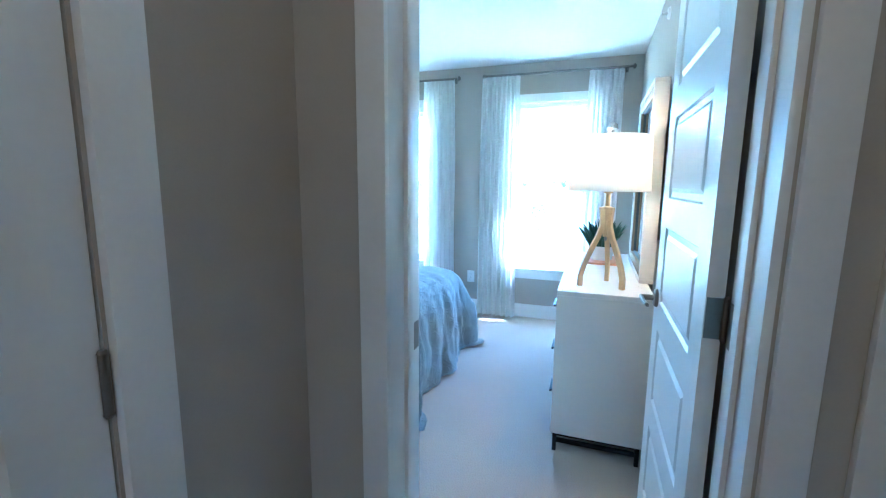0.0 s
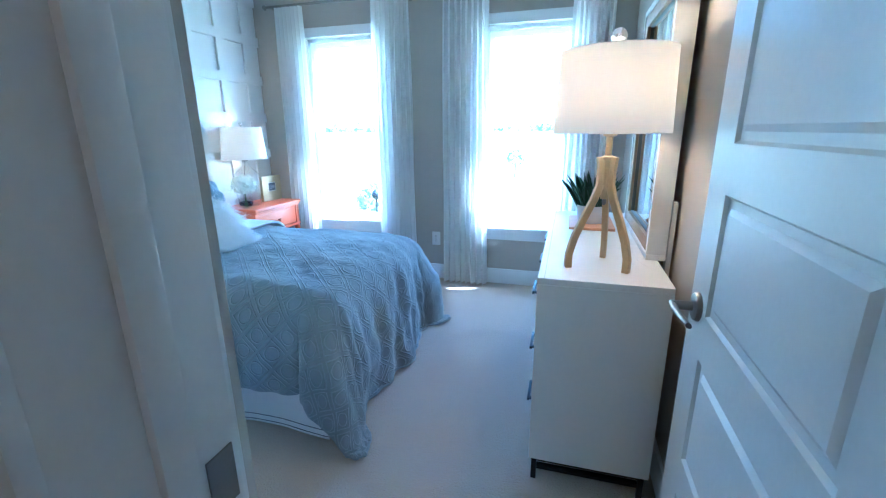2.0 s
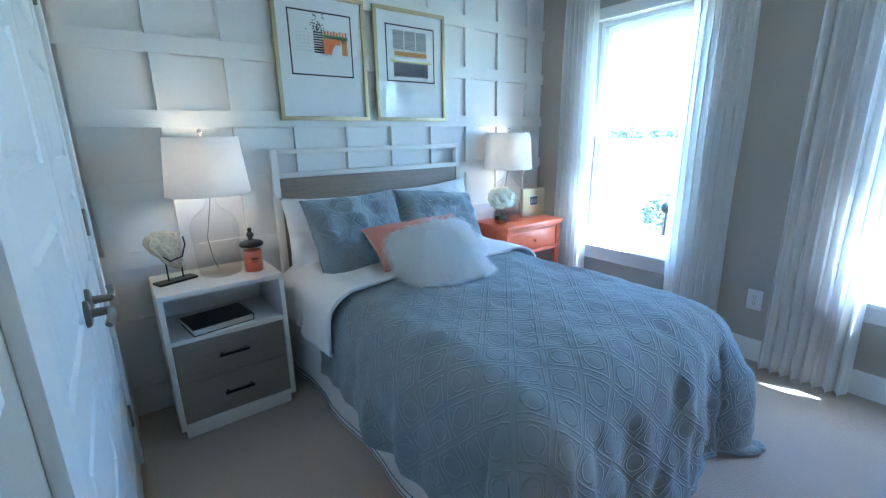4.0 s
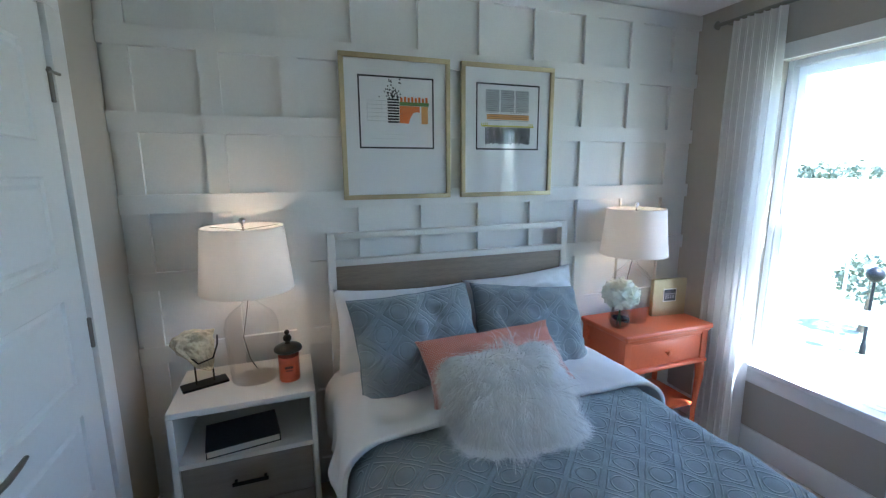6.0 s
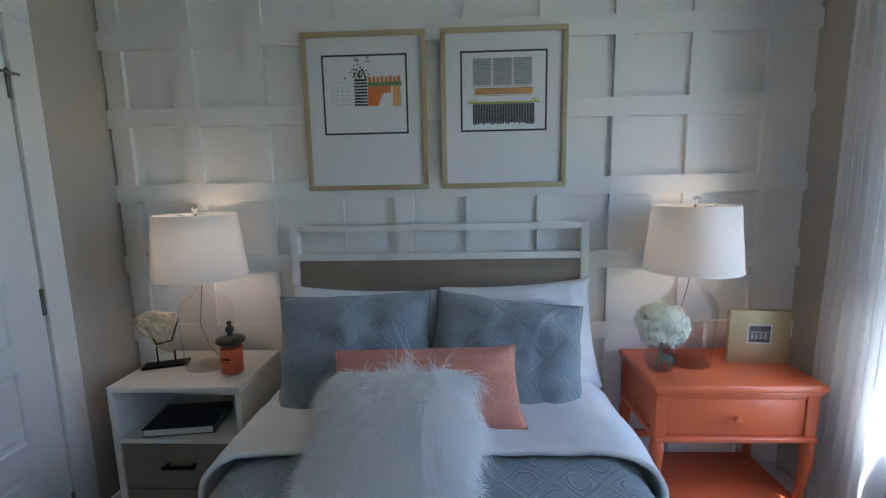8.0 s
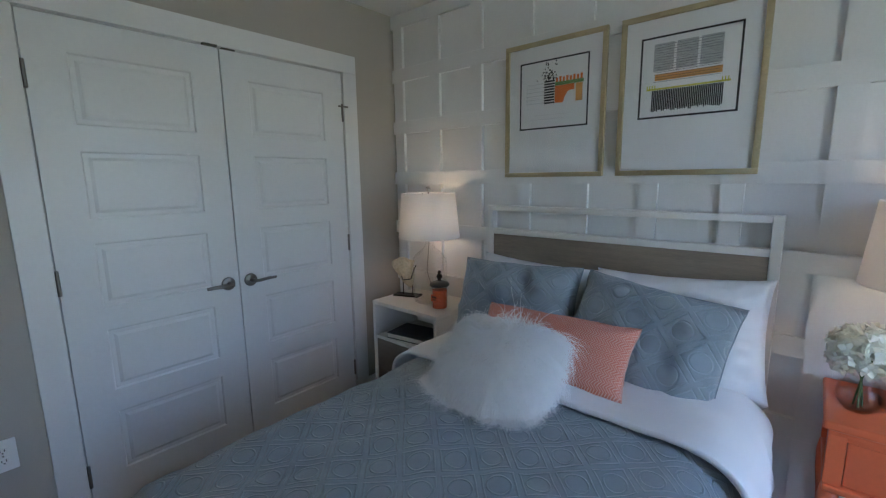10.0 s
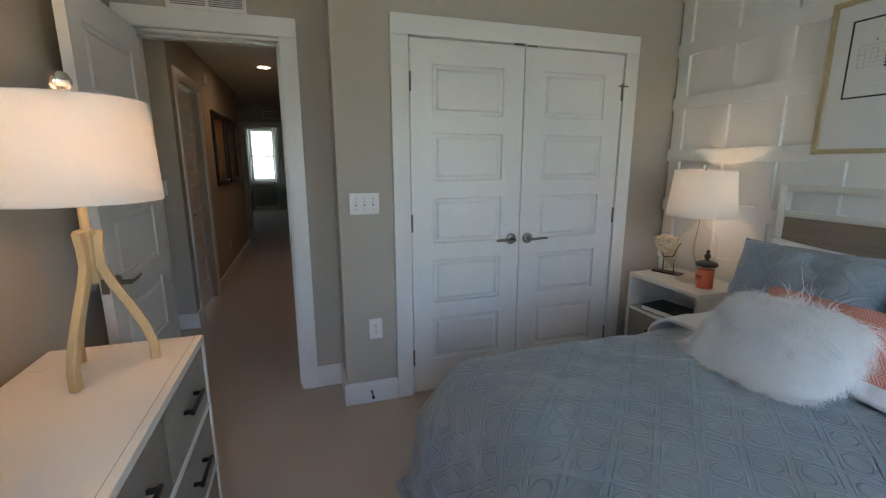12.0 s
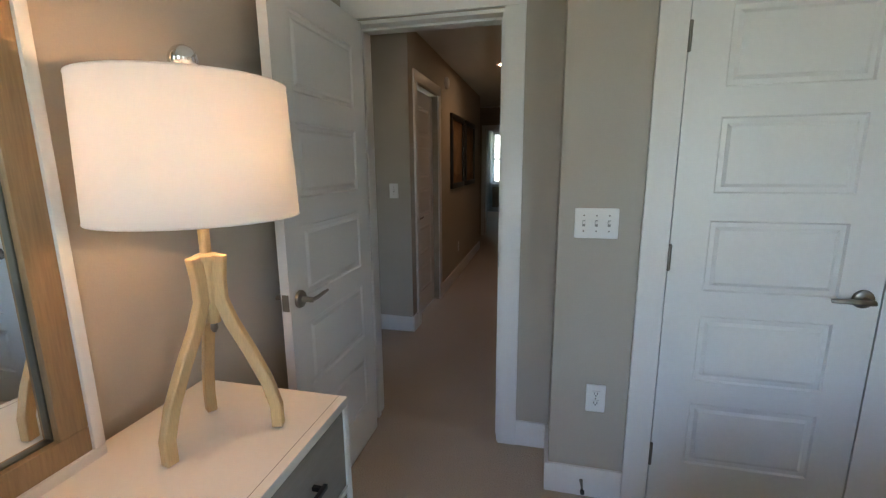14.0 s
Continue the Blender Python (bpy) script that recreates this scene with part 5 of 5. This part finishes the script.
part("easel", boxed(-0.09, -0.012, -0.02, 0.02, 0.0, 0.006, 0), BLACK, photo)

# ---- pictures over the bed ----
PRINT_PAPER = mat("white_art_paper", (0.80, 0.80, 0.80), 0.8, 0, 0.02, 4, 300, 0.05)
INK = mat("black_ink", (0.02, 0.022, 0.03), 0.7, 0, 0.2, 20, 200, 0.0)
INK_GREY = mat("grey_ink_wash", (0.42, 0.43, 0.44), 0.8, 0, 0.35, 30, 160, 0.0, stretch=(1, 1, 6))
INK_ORANGE = mat("orange_print", (0.72, 0.20, 0.05), 0.8, 0, 0.15, 20, 160, 0.0)
INK_GREEN = mat("green_print", (0.16, 0.28, 0.10), 0.8, 0, 0.15, 20, 160, 0.0)
INK_TAN = mat("tan_print", (0.68, 0.36, 0.12), 0.8, 0, 0.15, 20, 160, 0.0)
INK_LIME = mat("lime_print", (0.55, 0.52, 0.08), 0.8, 0, 0.15, 20, 160, 0.0)


def art_frame(y, label):
    """A framed print on the panelled wall; local y along the wall, x to the room."""
    ob = thing("framed_print", label, "picture", WALL_X0 + BT, y, 1.766, group="prints over the bed")
    w, h, f, d = 0.262, 0.326, 0.022, 0.020
    part("backing", boxed(0.0, 0.008, -w + f, w - f, -h + f, h - f, 0), PRINT_PAPER, ob)
    for a in ((-w, w, h - f, h), (-w, w, -h, -h + f), (-w, -w + f, -h + f, h - f), (w - f, w, -h + f, h - f)):
        part("frame", boxed(0, d, a[0], a[1], a[2], a[3], 0.003), GOLD, ob, "champagne gold moulding", 40)
    pr = part("print", boxed(0.008, 0.0085, -w + f, w - f, -h + f, h - f, 0), PRINT_PAPER, ob, "white paper with a small abstract drawing")
    a, z0, z1, t = 0.180, -0.09, 0.235, 0.0075
    for q in ((-a, a, z1 - t, z1), (-a, a, z0, z0 + t), (-a, -a + t, z0 + t, z1 - t), (a - t, a, z0 + t, z1 - t)):
        part("ink_border", boxed(0.0085, 0.0092, *q, 0), INK, pr)
    return ob, pr


def ink(pr, y0, y1, z0, z1, m):
    part("ink_shape", boxed(0.0085, 0.0091, y0, y1, z0, z1, 0), m, pr)


def strokes(pr, rects, m):
    bm = bmesh.new()
    for y0, y1, z0, z1 in rects:
        box(bm, 0.0086, 0.0094, y0, y1, z0, z1)
    part("ink_strokes", bm, m, pr)


f1, p1 = art_frame(2.330, "gold framed abstract print with orange and black shapes")
rnd = random.Random(3)
strokes(p1, [(-0.045, 0.010, 0.028 + 0.0125 * k, 0.036 + 0.0125 * k) for k in range(9)], INK)
strokes(p1, [(y - 0.003, y + 0.003, z, z + 0.006) for y, z in ((rnd.gauss(-0.018, 0.018), 0.135 + abs(rnd.gauss(0, 0.035))) for _ in range(60))], INK)
strokes(p1, [(-0.155 + rnd.uniform(0, 0.02), -0.045, 0.035 + 0.018 * k, 0.0362 + 0.018 * k) for k in range(6)], INK_GREY)
strokes(p1, [(-0.14 + 0.022 * k, -0.139 + 0.022 * k, 0.03 + rnd.uniform(0, 0.02), 0.12) for k in range(4)], INK_GREY)
strokes(p1, [(-0.12, 0.06, -0.045, -0.0444), (-0.09, 0.10, -0.025, -0.0244)], INK_GREY)
ink(p1, 0.012, 0.155, 0.107, 0.123, INK_GREEN)
strokes(p1, [(0.016 + 0.0175 * k, 0.027 + 0.0175 * k, 0.123, 0.143 + 0.004 * (k % 2)) for k in range(8)], INK_ORANGE)
bm = bmesh.new()
poly = [(0.012, 0.106), (0.012, 0.028), (0.055, 0.026), (0.062, 0.050), (0.078, 0.075), (0.095, 0.080), (0.110, 0.078), (0.110, 0.106)]
lo, hi = [bm.verts.new((0.0085, y, z)) for y, z in poly], [bm.verts.new((0.0091, y, z)) for y, z in poly]
bm.faces.new(hi)
for k in range(len(poly)):
    bm.faces.new((lo[k], lo[(k + 1) % len(poly)], hi[(k + 1) % len(poly)], hi[k]))
part("ink_shape", bm, INK_ORANGE, p1)
ink(p1, 0.118, 0.150, 0.026, 0.106, INK_TAN)

f2, p2 = art_frame(2.912, "gold framed abstract print of grey towers over an orange band")
strokes(p2, [(y, y + 0.075, 0.098, 0.205) for y in (-0.128, -0.043, 0.042)], INK_GREY)
strokes(p2, [(-0.13 + rnd.uniform(0, 0.02), 0.12 + rnd.uniform(-0.02, 0.01), 0.055 + 0.0095 * k, 0.0562 + 0.0095 * k) for k in range(16)], INK)
ink(p2, -0.12, 0.12, 0.060, 0.086, INK_TAN)
ink(p2, -0.15, 0.15, 0.024, 0.031, INK_LIME)
strokes(p2, [(-0.15 + 0.01 * k, -0.146 + 0.01 * k, 0.031, 0.043) for k in (0, 1, 2, 3, 27, 28, 29)], INK_LIME)
strokes(p2, [(-0.128 + 0.0066 * k, -0.1235 + 0.0066 * k, -0.058 + rnd.uniform(-0.006, 0.004), 0.022) for k in range(39)], INK)
for ob in (f1, f2):
    pn = part("glazing", boxed(0.014, 0.0155, -0.24, 0.24, -0.304, 0.304, 0), PANE, ob, "clear picture glass")
    pn.visible_shadow = False

# ---- dresser ----
D_Y0, D_Y1, D_X0, D_X1 = 1.992, 3.30, 0.557, 0.985
dresser = thing("dresser", "white nine-drawer dresser with taupe fronts on a black metal base", "dresser", 0.771, (D_Y0 + D_Y1) / 2, 0)
cx, cy = 0.771, (D_Y0 + D_Y1) / 2


def dpart(nm, x0, x1, y0, y1, z0, z1, m=LACQUER, label="", bev=0.002, parent=dresser):
    return part(nm, boxed(x0 - cx, x1 - cx, y0 - cy, y1 - cy, z0, z1, bev, 2), m, parent, label, 40)


dpart("top", D_X0, D_X1, D_Y0, D_Y1, 0.812, DTOP, bev=0.003)
dpart("top_seam", D_X0 + 0.022, D_X0 + 0.0232, D_Y0 + 0.003, D_Y1 - 0.003, DTOP - 0.001, DTOP + 0.0004, DRAWER_GREY, "fine seam along the front edge", 0)
dpart("side", D_X0, D_X1, D_Y0, D_Y0 + 0.022, 0.10, 0.812)
dpart("side", D_X0, D_X1, D_Y1 - 0.022, D_Y1, 0.10, 0.812)
dpart("back", D_X1 - 0.01, D_X1, D_Y0 + 0.022, D_Y1 - 0.022, 0.10, 0.812)
dpart("bottom", D_X0, D_X1 - 0.01, D_Y0 + 0.022, D_Y1 - 0.022, 0.10, 0.122)
rows = ((0.125, 0.342), (0.362, 0.579), (0.599, 0.809))
for a, b in zip(rows, rows[1:]):
    dpart("divider", D_X0, D_X1 - 0.01, D_Y0 + 0.022, D_Y1 - 0.022, a[1] + 0.002, b[0] - 0.002)
colw = (D_Y1 - D_Y0 - 0.044) / 3
for k in range(3):
    for z0, z1 in rows:
        y0 = D_Y0 + 0.022 + k * colw
        dr = dpart("drawer", D_X0 + 0.004, D_X1 - 0.03, y0 + 0.002, y0 + colw - 0.002, z0, z1, DRAWER_GREY, "taupe wood drawer")
        bar_pull(dr, D_X0 + 0.004 - cx, y0 + colw / 2 - cy, (z0 + z1) / 2 + 0.012, 0.135, -1)
for lx in (D_X0 + 0.012, D_X1 - 0.032):
    for ly in (D_Y0 + 0.01, D_Y1 - 0.03):
        dpart("leg", lx, lx + 0.02, ly, ly + 0.02, 0.0, 0.10, BLACK_METAL, "black metal leg")
for ly in (D_Y0 + 0.01, D_Y1 - 0.03):
    dpart("crossbar", D_X0 + 0.032, D_X1 - 0.032, ly, ly + 0.02, 0.048, 0.066, BLACK_METAL)
    dpart("crossbar", D_X0 + 0.032, D_X1 - 0.032, ly, ly + 0.02, 0.084, 0.0995, BLACK_METAL)
for lx in (D_X0 + 0.012, D_X1 - 0.032):
    dpart("long_bar", lx, lx + 0.02, D_Y0 + 0.03, D_Y1 - 0.03, 0.084, 0.0995, BLACK_METAL)

# ---- mirror ----
M_Y0, M_Y1, M_Z1 = 2.30, 3.03, 1.852
mirror = thing("mirror", "tall mirror with white outer and weathered oak inner frame", "mirror", 0.98, (M_Y0 + M_Y1) / 2, DTOP)
hy, hz = (M_Y1 - M_Y0) / 2, M_Z1 - DTOP


def ring_frame(nm, m, x0, x1, inset, width, label):
    for a in ((-hy + inset, hy - inset, hz - inset - width, hz - inset), (-hy + inset, hy - inset, inset, inset + width),
              (-hy + inset, -hy + inset + width, inset + width, hz - inset - width), (hy - inset - width, hy - inset, inset + width, hz - inset - width)):
        part(nm, boxed(x0, x1, *a, 0.003), m, mirror, label, 40)


ring_frame("outer_frame", LACQUER, -0.040, 0.030, 0.0, 0.022, "white lacquered outer frame")
ring_frame("inner_frame", MIRROR_WOOD, -0.034, 0.020, 0.022, 0.052, "weathered oak inner frame")
ring_frame("bead", PEWTER, -0.020, 0.018, 0.074, 0.005, "thin dark bead")
part("looking_glass", boxed(-0.012, -0.006, -hy + 0.079, hy - 0.079, 0.079, hz - 0.079, 0), mirror_m, mirror, "silvered mirror glass")
dpart("support_post", 1.013, 1.030, M_Y0 + 0.006, M_Y0 + 0.05, 0.55, 1.06, LACQUER, "white mirror support strip")

# ---- plant on the dresser ----
TRAY = mat("orange_wood_tray", (0.66, 0.33, 0.16), 0.5, 0, 0.15, 8, 50, 0.08, stretch=(1, 6, 6))
tray = thing("tray", "pale orange wooden tray under the plant pot", "tray", 0.765, 2.93, DTOP)
part("board", boxed(-0.11, 0.11, -0.16, 0.16, 0, 0.014, 0.003), TRAY, tray, "", 40)
POT = mat("white_glazed_pot", (0.78, 0.76, 0.73), 0.3, 0, 0.04, 8, 60, 0.03, coat=0.3)
LEAF_GREEN = mat("succulent_leaf", (0.026, 0.066, 0.030), 0.42, 0, 0.3, 25, 90, 0.08)
SOIL = mat("dark_soil", (0.04, 0.03, 0.02), 0.95, 0, 0.3, 40, 120, 0.5)
plant = thing("potted_plant", "dark green spiky succulent in a white pot", "plant", 0.765, 2.92, DTOP + 0.014)
part("pot", lathe([(0, 0.0), (0.060, 0.0), (0.066, 0.006), (0.076, 0.072), (0.080, 0.074), (0.080, 0.092), (0.075, 0.092), (0.070, 0.075), (0, 0.072)], 36), POT, plant, "white glazed pot", 40)
part("soil", lathe([(0, 0.078), (0.05, 0.077), (0.071, 0.074)], 24), SOIL, plant)
leaf_meshes = []
rnd = random.Random(17)
for q in range(4):
    bend = 0.02 + 0.018 * q
    pts = [(0.6 * bend * (k / 7) ** 2, 0, 0.19 * k / 7) for k in range(8)]
    ob = part("leaf", tube(pts, [0.010, 0.0135, 0.0145, 0.0138, 0.0118, 0.0088, 0.0052, 0.0008], 8, 0.5), LEAF_GREEN, plant, "", True)
    leaf_meshes.append(ob)
for k in range(64):
    a, r = k * 2.39996, 0.062 * math.sqrt((k + 0.5) / 64)
    tilt = 2 + 20 * r / 0.062 + rnd.uniform(-5, 5)
    m = Matrix.Translation((r * math.cos(a), r * math.sin(a), 0.068)) @ pose(0, 0, 0, 0, 0, math.degrees(a)) @ pose(0, 0, 0, 0, tilt, 0) @ pose(0, 0, 0, 0, 0, rnd.uniform(-40, 40)) @ Matrix.Diagonal((1, 1, rnd.uniform(0.72, 1.08), 1))
    if k < 4:
        leaf_meshes[k].matrix_basis = m
    else:
        piece("leaf", leaf_meshes[k % 4].data, plant, m=m)

# ---- hallway things ----
ART_DARK = mat("brown_art_print", (0.20, 0.12, 0.06), 0.5, 0, 0.6, 4, 30, 0.02)
ART_TAN = mat("tan_art_print", (0.30, 0.20, 0.11), 0.5, 0, 0.5, 6, 30, 0.02)
for y in (-2.30, -3.18):
    hp = thing("hall_picture", "large dark framed print on the hallway wall", "picture", HALL_X1, y, 1.55, group="hallway prints")
    for a in ((-0.36, 0.36, 0.36, 0.42), (-0.36, 0.36, -0.42, -0.36), (-0.36, -0.30, -0.36, 0.36), (0.30, 0.36, -0.36, 0.36)):
        part("frame", boxed(-0.03, 0, *a, 0.004), BLACK, hp, "black wooden frame", 40)
    part("mat_board", boxed(-0.008, 0.0, -0.30, 0.30, -0.36, 0.36, 0), ART_DARK, hp)
    part("print", boxed(-0.011, -0.008, -0.20, 0.20, -0.26, 0.26, 0), ART_TAN, hp)
det = thing("smoke_detector", "round white smoke detector high on the hallway wall", "smoke detector", HALL_X1, -1.75, 2.25)
part("body", tube([(0, 0, 0), (-0.02, 0, 0), (-0.032, 0, 0)], [0.06, 0.058, 0.045], 24), PLASTIC, det, "", 40)


def downlight(x, y, watts, lens):
    can = thing("recessed_light", "lit round recessed hallway ceiling light; the landing one is added, unseen", "ceiling light", x, y, CEIL, group="hallway downlights")
    part("trim_ring", lathe([(0.062, -0.001), (0.085, -0.001), (0.083, -0.008), (0.064, -0.006)], 32, closed=True), WHITE, can, "", 40)
    part("lens", lathe([(0, -0.003), (0.061, -0.003)], 32), glow("downlight_lens", (1.0, 0.62, 0.33), lens), can, "glowing lens")
    dl = new("downlight", bpy.data.lights.new("downlight", "SPOT"))
    dl.data.energy, dl.data.color, dl.data.spot_size, dl.data.spot_blend, dl.data.shadow_soft_size = watts, (1.0, 0.46, 0.17), radians(140), 0.6, 0.06
    dl.location = (x, y, CEIL - 0.03)


downlight(0.565, -2.04, 0.45, 5.0)
# Unseen landing light, added to brighten the near end of the hall.
downlight(0.72, 0.05, 0.04, 2.8)
fv = thing("air_vent", "white air grille over the far doorway", "vent", 0.72, -5.6, 2.27)
part("frame", boxed(-0.18, 0.18, 0, 0.008, -0.07, 0.07, 0.002), WHITE, fv)
# Dark bars drawn for the shaded gaps of the white grille.
for k in range(8):
    part("slat", boxed(-0.16, 0.16, 0.008, 0.011, -0.056 + 0.0145 * k, -0.050 + 0.0145 * k, 0), DARK, fv)

# ---- side room ----
stand = thing("metal_stand", "black metal stand with low bars on pale carpet", "table", 2.62, 2.85, 0)
for x in (-0.22, 0.22):
    for y in (-0.45, 0.45):
        part("leg", boxed(x - 0.014, x + 0.014, y - 0.014, y + 0.014, 0, 0.72, 0.002, 1), BLACK_METAL, stand)
    for z in (0.03, 0.19):
        part("bar", boxed(x - 0.012, x + 0.012, -0.436, 0.436, z, z + 0.028, 0.002, 1), BLACK_METAL, stand)
for y in (-0.45, 0.45):
    for z in (0.03, 0.19):
        part("bar", boxed(-0.208, 0.208, y - 0.012, y + 0.012, z, z + 0.028, 0.002, 1), BLACK_METAL, stand)
part("top", boxed(-0.25, 0.25, -0.48, 0.48, 0.72, 0.75, 0.003), LACQUER, stand, "white top")
